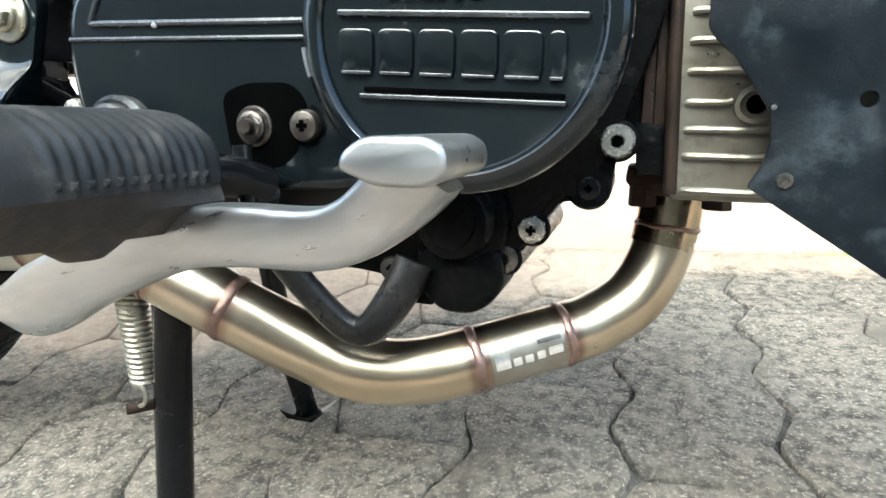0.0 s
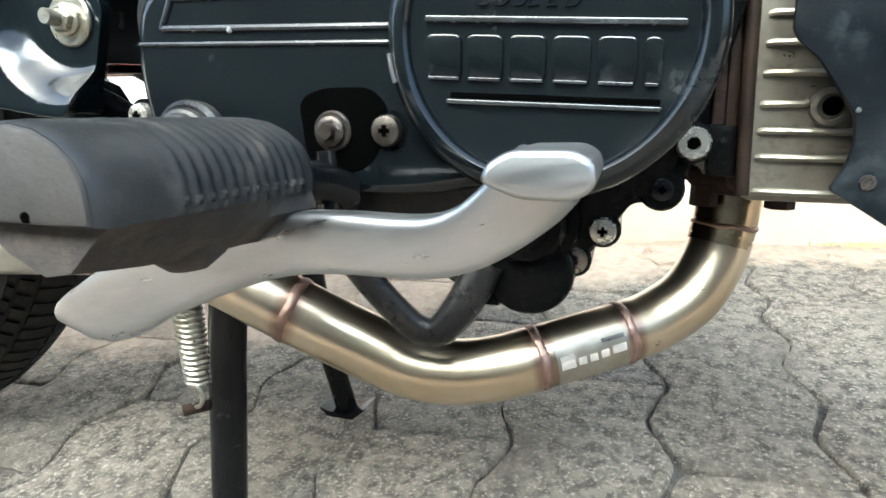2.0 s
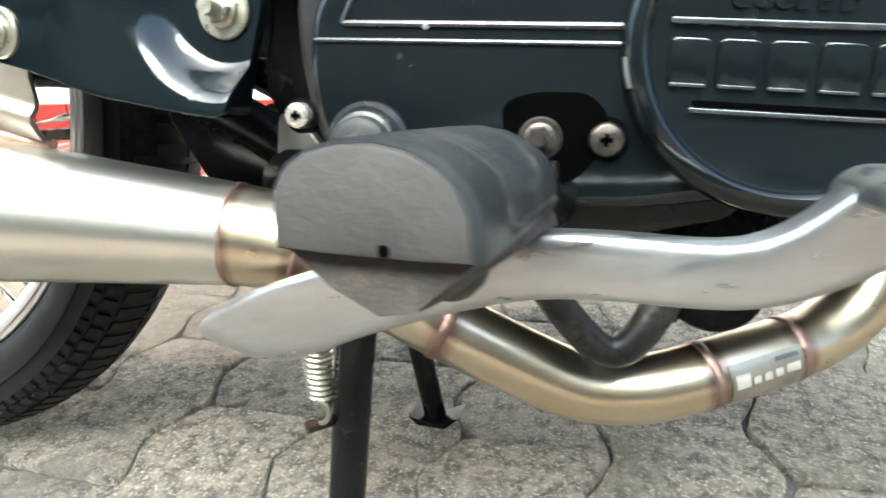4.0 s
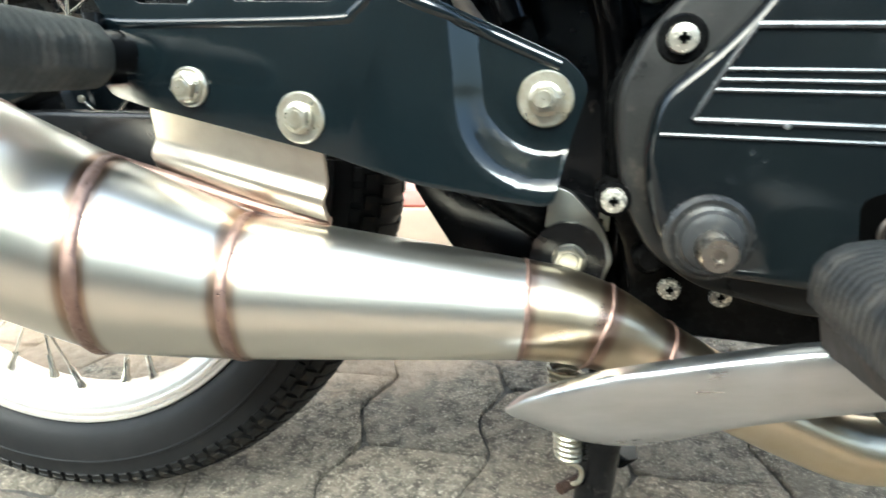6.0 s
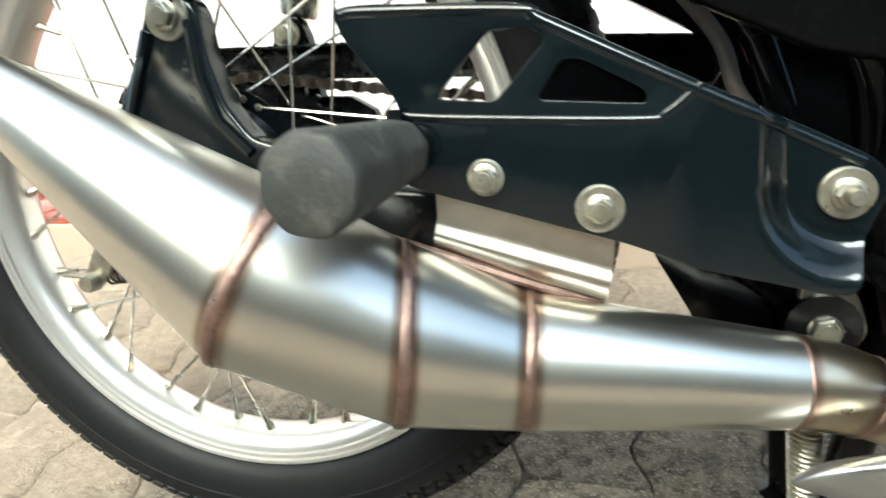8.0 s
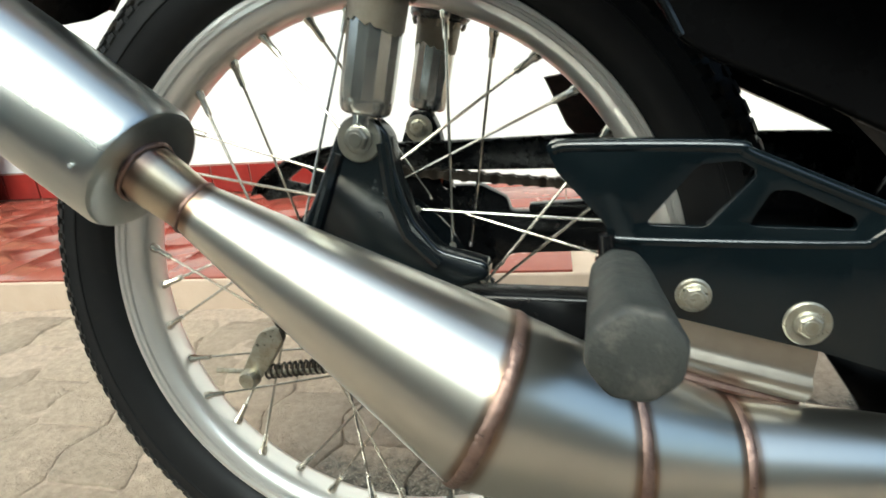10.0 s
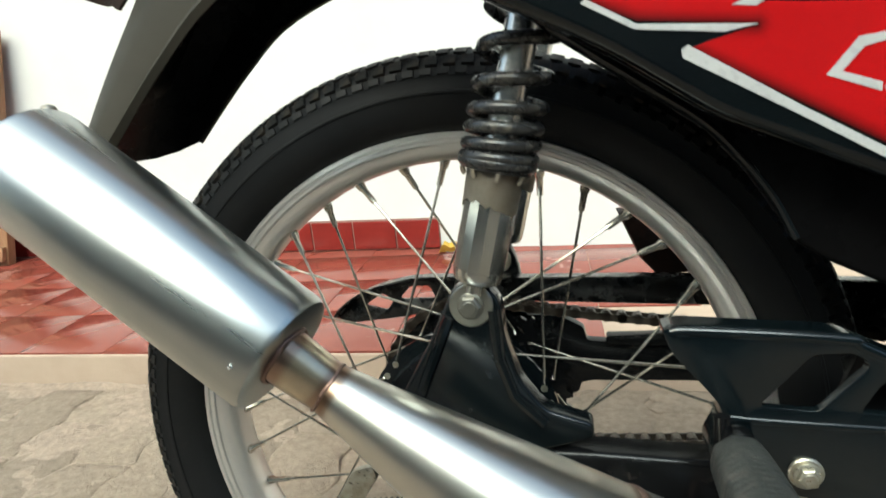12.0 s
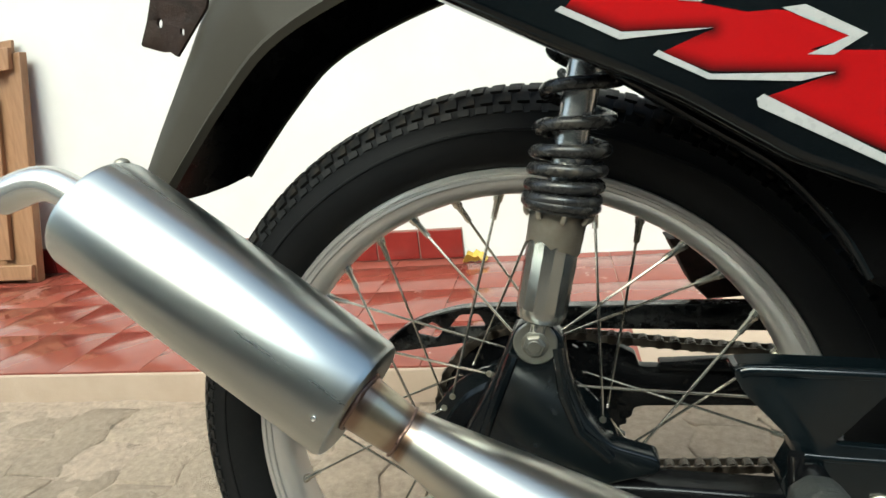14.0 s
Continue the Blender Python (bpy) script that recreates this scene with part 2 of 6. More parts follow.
def paving_material(name, dark, mid, light, sandy):
    """Rough concrete, grey with pale grit, turning sandy beige towards the terrace and the yard's ends."""
    m = bpy.data.materials.new(name)
    m.use_nodes = True
    n, l = m.node_tree.nodes, m.node_tree.links
    bsdf = n["Principled BSDF"]
    geo = n.new("ShaderNodeNewGeometry")

    def noise_at(s, detail=8.0, ro=0.65):
        t = n.new("ShaderNodeTexNoise")
        t.inputs["Scale"].default_value, t.inputs["Detail"].default_value, t.inputs["Roughness"].default_value = s, detail, ro
        l.new(geo.outputs["Position"], t.inputs["Vector"])
        return t.outputs["Fac"]

    def span(v, lo, hi):
        r = n.new("ShaderNodeMapRange")
        r.inputs["From Min"].default_value, r.inputs["From Max"].default_value = lo, hi
        l.new(v, r.inputs["Value"])
        return r.outputs["Result"]

    def mix(a, b, fac):
        x = n.new("ShaderNodeMix")
        x.data_type = "RGBA"
        for sock, v in ((x.inputs[6], a), (x.inputs[7], b)):
            if isinstance(v, tuple):
                sock.default_value = (*v, 1)
            else:
                l.new(v, sock)
        l.new(fac, x.inputs[0])
        return x.outputs[2]

    def maths(op, a, b):
        x = n.new("ShaderNodeMath")
        x.operation = op
        for sock, v in zip(x.inputs, (a, b)):
            if isinstance(v, float):
                sock.default_value = v
            else:
                l.new(v, sock)
        return x.outputs[0]
    grit, lumps, stains = noise_at(300.0, 5.0, 0.8), noise_at(75.0), noise_at(9.0)
    col = mix(dark, mid, span(lumps, 0.38, 0.58))
    col = mix(col, light, span(grit, 0.54, 0.69))
    col = mix(col, tuple(c * 0.62 for c in mid), span(stains, 0.52, 0.72))
    xyz = n.new("ShaderNodeSeparateXYZ")
    l.new(geo.outputs["Position"], xyz.inputs[0])
    # the colour turns beige towards the terrace, further out at the front
    edge = maths("MULTIPLY", xyz.outputs[0], 0.62)
    edge = maths("MAXIMUM", maths("ADD", edge, 0.03), 0.15)
    edge = maths("MINIMUM", edge, 0.53)
    over = maths("SUBTRACT", xyz.outputs[1], edge)
    west = maths("SUBTRACT", maths("MULTIPLY", xyz.outputs[0], -0.5), 0.06)
    over = maths("MAXIMUM", over, west)
    # the unseen near yard is made sandy too, to warm the steel's reflections
    over = maths("MAXIMUM", over, maths("SUBTRACT", maths("MULTIPLY", xyz.outputs[1], -1.0), 0.38))
    over = maths("MAXIMUM", over, maths("SUBTRACT", xyz.outputs[0], 2.2))
    over = maths("ADD", over, maths("MULTIPLY", maths("SUBTRACT", noise_at(28.0), 0.5), 0.16))
    sand = mix(tuple(c * 0.72 for c in sandy), sandy, span(lumps, 0.3, 0.65))
    col = mix(col, sand, maths("MULTIPLY", span(over, -0.015, 0.03), 0.90))
    info = n.new("ShaderNodeObjectInfo")
    hsv = n.new("ShaderNodeHueSaturation")
    v = n.new("ShaderNodeMapRange")
    v.inputs["To Min"].default_value, v.inputs["To Max"].default_value = 0.88, 1.1
    l.new(info.outputs["Random"], v.inputs["Value"])
    l.new(v.outputs[0], hsv.inputs["Value"])
    l.new(col, hsv.inputs["Color"])
    l.new(hsv.outputs[0], bsdf.inputs["Base Color"])
    bsdf.inputs["Roughness"].default_value = 0.9
    height = maths("ADD", maths("MULTIPLY", lumps, 1.0), maths("MULTIPLY", grit, 0.45))
    b = n.new("ShaderNodeBump")
    b.inputs["Strength"].default_value, b.inputs["Distance"].default_value = 1.0, 0.009
    l.new(height, b.inputs["Height"])
    l.new(b.outputs[0], bsdf.inputs["Normal"])
    return m


PAVER = paving_material("weathered_concrete_paver", (0.070, 0.060, 0.046), (0.232, 0.202, 0.160), (0.55, 0.49, 0.40), (0.48, 0.378, 0.284))
SAND = paving_material("sandy_joint_ground", (0.05, 0.046, 0.04), (0.10, 0.094, 0.084), (0.20, 0.19, 0.17), (0.48, 0.375, 0.285))
DRIFT = paving_material("drifted_yard_sand", (0.19, 0.145, 0.115), (0.42, 0.325, 0.25), (0.60, 0.48, 0.375), (0.58, 0.455, 0.35))
RISER = material("pale_cement_render", (0.42, 0.325, 0.25), 0.9, tint=(0.35, 0.265, 0.20), scale=11, bump=0.5, bump_scale=110)
TILE = material("red_floor_tile", (0.22, 0.058, 0.040), 0.14, tint=(0.17, 0.040, 0.028), scale=9, rough_var=0.05,
                dust=(0.30, 0.17, 0.13), dust_scale=6, dust_amount=0.10, random_tint=0.05, gloss=0.6, bump=0.005, bump_scale=14)
GROUT = material("tile_grout", (0.30, 0.17, 0.13), 0.85, tint=(0.2, 0.11, 0.09), scale=40)
SKIRT_TILE = material("red_skirting_tile", (0.22, 0.022, 0.018), 0.2, tint=(0.16, 0.016, 0.013), scale=15, rough_var=0.06)
WALL = material("white_wall_paint", (0.69, 0.69, 0.67), 0.7, tint=(0.62, 0.615, 0.595), scale=4, bump=0.1, bump_scale=60)
WOOD = material("brown_door_wood", (0.34, 0.19, 0.10), 0.55, tint=(0.22, 0.115, 0.055), scale=14, bump=0.15, bump_scale=120, stretch=(6, 6, 0.6))
LEAF = material("yellow_leaf", (0.55, 0.38, 0.06), 0.6, tint=(0.4, 0.25, 0.03), scale=60)
MOSS = material("bright_moss", (0.33, 0.33, 0.16), 0.9, tint=(0.26, 0.25, 0.11), scale=60, bump=0.6, bump_scale=300)
GREY_WALL = material("added_yard_wall", (0.22, 0.235, 0.21), 0.9, tint=(0.11, 0.125, 0.115), scale=1.6)
DARK_BAND = material("dark_reflected_band", (0.022, 0.024, 0.022), 0.85, tint=(0.010, 0.011, 0.010), scale=3)
# lighter than the black covers: the ridges' sky glint is in the colour
RIDGE = material("sky_glint_ridge", (0.050, 0.054, 0.058), 0.24, 0.35, tint=(0.012, 0.013, 0.014), scale=120, rough_var=0.06)
# near-black faces that stand for the shade inside holes and slots
HOLE_SHADE = material("hole_shade", (0.0012, 0.0012, 0.0012), 0.6, scale=40, gloss=0.0)


# ---- mesh helpers ----
def finish(name, bm, mat, parent=None, label="", angle=38.0):
    bmesh.ops.recalc_face_normals(bm, faces=bm.faces)
    bm.normal_update()
    for f in bm.faces:
        f.smooth = True
    for e in bm.edges:
        e.smooth = len(e.link_faces) == 2 and e.calc_face_angle(3.0) < radians(angle)
    me = bpy.data.meshes.new(name)
    bm.to_mesh(me)
    bm.free()
    me.materials.append(mat)
    ob = new(name, me)
    if parent:
        ob.parent = parent
    if label:
        ob["label"] = label
    return ob


def part(name, bm, mat, parent, label=""):
    return finish(name, bm, mat, parent, label)


def round_poly(pts, r, n=4):
    """A closed outline with its corners rounded."""
    out, k = [], len(pts)
    for i in range(k):
        p, a, b = Vector(pts[i]), Vector(pts[i - 1]), Vector(pts[(i + 1) % k])
        da, db = (a - p), (b - p)
        d = min(r, da.length * 0.45, db.length * 0.45)
        s, e = p + da.normalized() * d, p + db.normalized() * d
        for j in range(n + 1):
            t = j / n
            out.append(tuple((1 - t) ** 2 * s + 2 * t * (1 - t) * p + t * t * e))
    return out


def prism(pts, y0, y1, bevel=0.0, holes=(), seg=2, bm=None, shear=None):
    """An outline in x and z, from the near y0 to the far y1, with rounded near edges; holes go through."""
    bm = bm or bmesh.new()
    b2 = bmesh.new()
    loops = [pts, *holes]
    edges = []
    for loop in loops:
        vs = [b2.verts.new((x, y0, z)) for x, z in loop]
        edges += [b2.edges.new((vs[i - 1], vs[i])) for i in range(len(vs))]
    if holes:
        bmesh.ops.triangle_fill(b2, edges=edges, use_beauty=True)
    else:
        b2.faces.new(list(b2.verts))
    front = list(b2.faces)
    ex = bmesh.ops.extrude_face_region(b2, geom=front, use_keep_orig=True)
    bmesh.ops.translate(b2, verts=[v for v in ex["geom"] if isinstance(v, bmesh.types.BMVert)], vec=(0, y1 - y0, 0))
    if bevel:
        rim = [e for e in b2.edges if abs(e.verts[0].co.y - y0) < 1e-7 and abs(e.verts[1].co.y - y0) < 1e-7
               and any(abs(f.calc_center_median().y - y0) > 1e-6 for f in e.link_faces)]
        bmesh.ops.bevel(b2, geom=rim, offset=bevel, segments=seg, affect="EDGES", clamp_overlap=True, profile=0.5)
    if shear:
        for v in b2.verts:
            v.co.y += shear(v.co.x, v.co.z)
    tmp = bpy.data.meshes.new("tmp")
    b2.to_mesh(tmp)
    b2.free()
    bm.from_mesh(tmp)
    bpy.data.meshes.remove(tmp)
    return bm


def frame_of(axis):
    a = Vector(axis).normalized()
    u = a.orthogonal().normalized()
    return a, u, a.cross(u)


def lathe(profile, centre, axis=(0, -1, 0), seg=32, bm=None, start=0.0):
    """A turned shape: (radius, way along the axis) rows round an axis through centre."""
    bm = bm or bmesh.new()
    a, u, v = frame_of(axis)
    c = Vector(centre)
    rings = []
    for r, h in profile:
        if r < 1e-6:
            rings.append([bm.verts.new(c + a * h)])
        else:
            rings.append([bm.verts.new(c + a * h + (u * math.cos(start + 2 * math.pi * i / seg) + v * math.sin(start + 2 * math.pi * i / seg)) * r)
                          for i in range(seg)])
    for p, q in zip(rings, rings[1:]):
        for i in range(seg):
            j = (i + 1) % seg
            f = [p[i % len(p)], p[j % len(p)], q[j % len(q)], q[i % len(q)]]
            f = list(dict.fromkeys(f))
            if len(f) > 2:
                bm.faces.new(f)
    return bm


def curve_points(pts, n=6):
    """A smooth run of points through the given ones, all their columns alike."""
    p = [np.array(q, float) for q in pts]
    p = [2 * p[0] - p[1], *p, 2 * p[-1] - p[-2]]
    out = []
    for i in range(1, len(p) - 2):
        for k in range(n):
            t = k / n
            out.append(0.5 * (2 * p[i] + (p[i + 1] - p[i - 1]) * t + (2 * p[i - 1] - 5 * p[i] + 4 * p[i + 1] - p[i + 2]) * t * t
                              + (3 * p[i] - p[i - 1] - 3 * p[i + 1] + p[i + 2]) * t ** 3))
    out.append(p[-2])
    return out


def tube(pts, radius, seg=16, caps=True, bm=None, flat=1.0, up=(0, 1, 0)):
    """A round bar along points; radius is one number or one for each point; flat squeezes it across up."""
    bm = bm or bmesh.new()
    pts = [Vector(p) for p in pts]
    rad = radius if hasattr(radius, "__len__") else [radius] * len(pts)
    side = None
    rings = []
    for i, p in enumerate(pts):
        d = (pts[min(i + 1, len(pts) - 1)] - pts[max(i - 1, 0)]).normalized()
        if side is None:
            side = d.cross(Vector(up))
            side = side.normalized() if side.length > 1e-4 else d.orthogonal().normalized()
        side = (side - d * side.dot(d)).normalized()
        other = d.cross(side)
        rings.append([bm.verts.new(p + (side * math.cos(2 * math.pi * k / seg) + other * math.sin(2 * math.pi * k / seg) * flat) * rad[i])
                      for k in range(seg)])
    for a, b in zip(rings, rings[1:]):
        for k in range(seg):
            bm.faces.new((a[k], a[(k + 1) % seg], b[(k + 1) % seg], b[k]))
    if caps:
        bm.faces.new(rings[0])
        bm.faces.new(list(reversed(rings[-1])))
    return bm


def box(lo, hi, bevel=0.0, bm=None):
    b2 = bmesh.new()
    bmesh.ops.create_cube(b2, size=1)
    lo, hi = Vector(lo), Vector(hi)
    for v in b2.verts:
        v.co = Vector((lo[i] + (hi[i] - lo[i]) * (v.co[i] + 0.5) for i in range(3)))
    if bevel:
        bmesh.ops.bevel(b2, geom=list(b2.edges), offset=bevel, segments=2, affect="EDGES", profile=0.5)
    if bm is None:
        return b2
    tmp = bpy.data.meshes.new("tmp")
    b2.to_mesh(tmp)
    b2.free()
    bm.from_mesh(tmp)
    bpy.data.meshes.remove(tmp)
    return bm


def sheet(rows, thick, bm=None):
    """A thin shell through a grid of points."""
    bm = bm or bmesh.new()
    grid = [[bm.verts.new(p) for p in row] for row in rows]
    faces = [bm.faces.new((a[i], a[i + 1], b[i + 1], b[i])) for a, b in zip(grid, grid[1:]) for i in range(len(a) - 1)]
    bm.normal_update()
    bmesh.ops.solidify(bm, geom=faces, thickness=thick)
    return bm


def hexagon(r, turn=0.3):
    return [(r * math.cos(turn + k * math.pi / 3), r * math.sin(turn + k * math.pi / 3)) for k in range(6)]


def bolt(parent, at, head=0.006, washer=0.0, high=0.006, mat=None, turn=0.3, axis_tip=0.0):
    """A hexagonal bolt seen from its head, on a washer; at is the face it sits on."""
    x, y, z = at
    mat = mat or ZINC
    wt = 0.002 if washer else 0.0
    bm = prism([(x + a, z + b) for a, b in hexagon(head, turn)], y - wt - high, y - wt, bevel=head * 0.12, seg=1)
    lathe([(head * 1.18, 0), (head * 1.18, 0.0016), (head * 0.95, 0.0024), (0, 0.0024)], (x, y - wt, z), seg=24, bm=bm)
    lathe([(0, 0), (head * 0.62, 0), (head * 0.55, 0.0006 + axis_tip), (0, 0.0006 + axis_tip)], (x, y - wt - high, z), seg=16, bm=bm)
    b = part("bolt", bm, mat, parent)
    if washer:
        part("washer", lathe([(0, 0), (washer, 0), (washer, 0.0012), (washer - 0.0008, 0.002), (0, 0.002)], (x, y, z), seg=32), mat, b)
    return b


def screw(parent, at, r=0.006, high=0.005, mat=None, socket=False):
    """A round-headed crosshead or socket screw."""
    x, y, z = at
    mat = mat or WORN_STEEL
    bm = lathe([(0, 0), (r, 0), (r, high * 0.6), (r * 0.85, high), (r * 0.4, high), (r * 0.36, high - 0.002), (0, high - 0.002)]
               if socket else [(0, 0), (r, 0), (r, high * 0.55), (r * 0.90, high * 0.84), (r * 0.60, high * 0.97), (0, high)], (x, y, z), seg=24)
    s = part("screw", bm, mat, parent)
    if not socket:
        cross = box((x - r * 0.36, y - high - 0.0004, z - r * 0.14), (x + r * 0.36, y - high + 0.001, z + r * 0.14))
        box((x - r * 0.14, y - high - 0.0004, z - r * 0.36), (x + r * 0.14, y - high + 0.001, z + r * 0.36), bm=cross)
        part("slot", cross, HOLE_SHADE, s)
    else:
        part("slot", lathe([(0, 0), (r * 0.37, 0), (r * 0.37, 0.0006), (0, 0.0006)], (x, y - high + 0.002, z), seg=6), HOLE_SHADE, s)
    return s


# ---- the yard, the step and the wall ----
FLOOR_Z, STEP_Y, WALL_Y = 0.07, 0.555, 1.23


def structure(name, bm, mat, label, category):
    return tagged(finish(name, bm, mat), label, category, kind="structure")


def plane_grid(x0, x1, y0, y1, z, nx, ny):
    bm = bmesh.new()
    v = [[bm.verts.new((x0 + (x1 - x0) * i / nx, y0 + (y1 - y0) * j / ny, z)) for i in range(nx + 1)] for j in range(ny + 1)]
    for a, b in zip(v, v[1:]):
        for i in range(nx):
            bm.faces.new((a[i], a[i + 1], b[i + 1], b[i]))
    return bm


ground = structure("ground", plane_grid(-60, 60, -60, 60, -0.008, 12, 12), SAND, "sandy grey ground under the concrete paving", "ground")
ASKEW = 0.048


def edge_y(x):
    """The terrace's front edge."""
    return STEP_Y + ASKEW * (x + 0.55)


def step_block():
    bm = bmesh.new()
    outline = [(-6, edge_y(-6)), (6, edge_y(6)), (6, 6), (-6, 6)]
    low, top = [bm.verts.new((x, y, -0.05)) for x, y in outline], [bm.verts.new((x, y, FLOOR_Z - 0.004)) for x, y in outline]
    bm.faces.new(low), bm.faces.new(top)
    for k in range(4):
        bm.faces.new((low[k], low[(k + 1) % 4], top[(k + 1) % 4], top[k]))
    bmesh.ops.bevel(bm, geom=[e for e in bm.edges if all(v.co.z > 0 for v in e.verts)], offset=0.006, segments=3, affect="EDGES", profile=0.5)
    return bm


step = structure("floor", step_block(), RISER, "pale rendered step of the raised red terrace", "floor")
wall = structure("wall_north", box((-6, WALL_Y, FLOOR_Z - 0.02), (6, WALL_Y + 0.15, 3.0)), WALL, "plain white painted house wall", "wall")


# unseen wall, added to keep the low sky out of the black covers
back_wall = structure("wall_south", box((-7, -3.4, -0.1), (7, -3.2, 2.9)), GREY_WALL, "added unseen grey-green wall that keeps low sky out of reflections", "wall")
# unseen dark band, added so that level reflections in the covers turn dark
plinth = structure("baseboard", box((-7, -3.195, -0.1), (7, -3.17, 0.62)), DARK_BAND, "added unseen dark band that darkens reflections near the horizon", "plinth")
# unseen roof, assumed for the dark upper bands reflected in the steel
roof = structure("ceiling", box((-6, 0.72, 2.55), (6, WALL_Y + 0.15, 2.67)), WOOD, "assumed unseen terrace roof that darkens upper reflections", "ceiling")

# ---- the motorcycle ----
bike = new("motorcycle")
bike.matrix_world = BIKE
tagged(bike, "small black and red motorcycle with stainless exhaust parked on paving", "motorcycle")
AXLE = Vector((0, 0, 0.285))


def on_wheel(r, deg, y=0.0):
    return Vector((r * math.cos(radians(deg)), y, AXLE.z + r * math.sin(radians(deg))))


def build_wheel():
    hub = lathe([(0.012, -0.045), (0.030, -0.045), (0.032, -0.030), (0.040, -0.028), (0.042, -0.014), (0.062, 0.002), (0.066, 0.016), (0.077, 0.018),
                 (0.077, 0.022), (0.066, 0.023), (0.060, 0.030), (0.0, 0.030)], AXLE, seg=48)
    lathe([(0.040, -0.024), (0.066, -0.024), (0.066, -0.020), (0.040, -0.018)], AXLE, seg=48, bm=hub)
    for r, h in ((0.0620, 0.0242), (0.0500, 0.0242), (0.0385, 0.0290)):
        lathe([(r + 0.0022, h - 0.001), (r + 0.0016, h + 0.0012), (r, h + 0.0018), (r - 0.0016, h + 0.0012), (r - 0.0022, h - 0.001)], AXLE, seg=48, bm=hub)
    wheel = part("rear_wheel", hub, GLOSS_BLACK, bike, "spoked rear wheel with a black drum hub")
    part("brake_panel", lathe([(0.060, 0.030), (0.064, 0.030), (0.064, 0.034), (0.052, 0.038), (0.050, 0.036), (0.034, 0.040), (0.032, 0.046), (0.016, 0.048), (0, 0.048)], AXLE, seg=48),
         FRAME_BLACK, wheel, "black drum brake panel")
    # tyre: a rounded shell, lettering ridge, then shoulder and crown blocks in paired rows
    side = [(0.2235, 0.0195), (0.2278, 0.0215), (0.2292, 0.0245), (0.236, 0.0305), (0.246, 0.0340), (0.2535, 0.0352), (0.2540, 0.0362), (0.2556, 0.0362), (0.2560, 0.0352), (0.2640, 0.0340), (0.2660, 0.0342), (0.2670, 0.0325),
            (0.2738, 0.0290), (0.2795, 0.0230), (0.2848, 0.0130), (0.2869, 0.0)]
    prof = side + [(r, -h) for r, h in side[-2::-1]]
    part("tyre", lathe(prof, AXLE, seg=120), TYRE, wheel, "dusty black block-tread tyre")

    def tread(rows, spans):
        """Blocks over the given rows of the tread's profile, one for each span of degrees."""
        bm = bmesh.new()
        for d0, d1 in spans:
            grid = []
            for r, y in rows:
                grid.append([Vector((math.cos(radians(q)) * r, y, math.sin(radians(q)) * r)) for q in (d0, (d0 + d1) / 2, d1)])
            top = [[bm.verts.new(p) for p in g] for g in grid]
            low = [[bm.verts.new(Vector((p.x * 0.976, p.y * 0.82, p.z * 0.976))) for p in g] for g in grid]
            for g, h in zip(top, top[1:]):
                for k in range(2):
                    bm.faces.new((g[k], g[k + 1], h[k + 1], h[k]))
            rim = [top[0][0], top[0][1], top[0][2]] + [g[2] for g in top[1:]] + [top[-1][1], top[-1][0]] + [g[0] for g in top[-2:0:-1]]
            foot = [low[0][0], low[0][1], low[0][2]] + [g[2] for g in low[1:]] + [low[-1][1], low[-1][0]] + [g[0] for g in low[-2:0:-1]]
            for k in range(len(rim)):
                bm.faces.new((rim[k], rim[(k + 1) % len(rim)], foot[(k + 1) % len(rim)], foot[k]))
        bmesh.ops.recalc_face_normals(bm, faces=bm.faces)
        return bm
    n = 66
    step_deg = 360.0 / n
    for sgn, shift in ((-1, 0.0), (1, 0.5)):
        shoulder = tread([(0.2742, sgn * 0.0314), (0.2775, sgn * 0.0290), (0.2804, sgn * 0.0256)], [(0.0, step_deg * 0.33), (step_deg * 0.50, step_deg * 0.83)])
        crown = tread([(0.2822, sgn * 0.0226), (0.2864, sgn * 0.0120), (0.2880, sgn * 0.0015)], [(step_deg * 0.28, step_deg * 0.60), (step_deg * 0.76, step_deg * 1.08)])
        inner_row = tread([(0.2672, sgn * 0.0346), (0.2718, sgn * 0.0326)], [(step_deg * 0.16, step_deg * 0.48), (step_deg * 0.66, step_deg * 0.98)])
        for bm in (shoulder, inner_row, crown):
            block = part("tread_block", bm, TREAD, wheel)
            for k in range(n):
                ob = block if k == 0 else new("tread_block", block.data)
                ob.parent = wheel
                ob.matrix_local = Matrix.Translation(AXLE) @ Matrix.Rotation(-radians(step_deg * (k + shift)), 4, "Y")
    rp = [(0.2275, 0.0205), (0.2275, 0.0230), (0.2265, 0.0240), (0.2238, 0.0238), (0.2230, 0.0216), (0.2218, 0.0214), (0.2212, 0.0232), (0.2190, 0.0228), (0.2182, 0.0208), (0.2160, 0.0200), (0.2135, 0.0190), (0.2090, 0.0150),
          (0.2068, 0.0090), (0.2060, 0.0)]
    ring = rp + [(r, -h) for r, h in rp[-2::-1]] + [(0.2215, -0.019), (0.2180, 0.0), (0.2215, 0.019), (0.2275, 0.0205)]
    part("rim", lathe(ring, AXLE, seg=120), RIM_ALLOY, wheel, "polished alloy rim with dried mud")
    for k in range(36):
        near = k % 2
        ang = 4.0 + 10.0 * k
        sgn = 1 if k % 4 in (0, 1) else -1
        hubp = on_wheel(0.0715, ang + sgn * 45.0, -0.020 if near else 0.022)
        rimp = on_wheel(0.2060, ang, -0.004 if near else 0.004)
        bent = hubp + Vector((0, -0.003 if near else 0.003, 0))
        sp = part("spoke", tube([hubp, bent + (rimp - bent) * 0.02, rimp], 0.00115, 8), SPOKE, wheel)
        d = (hubp - rimp).normalized()
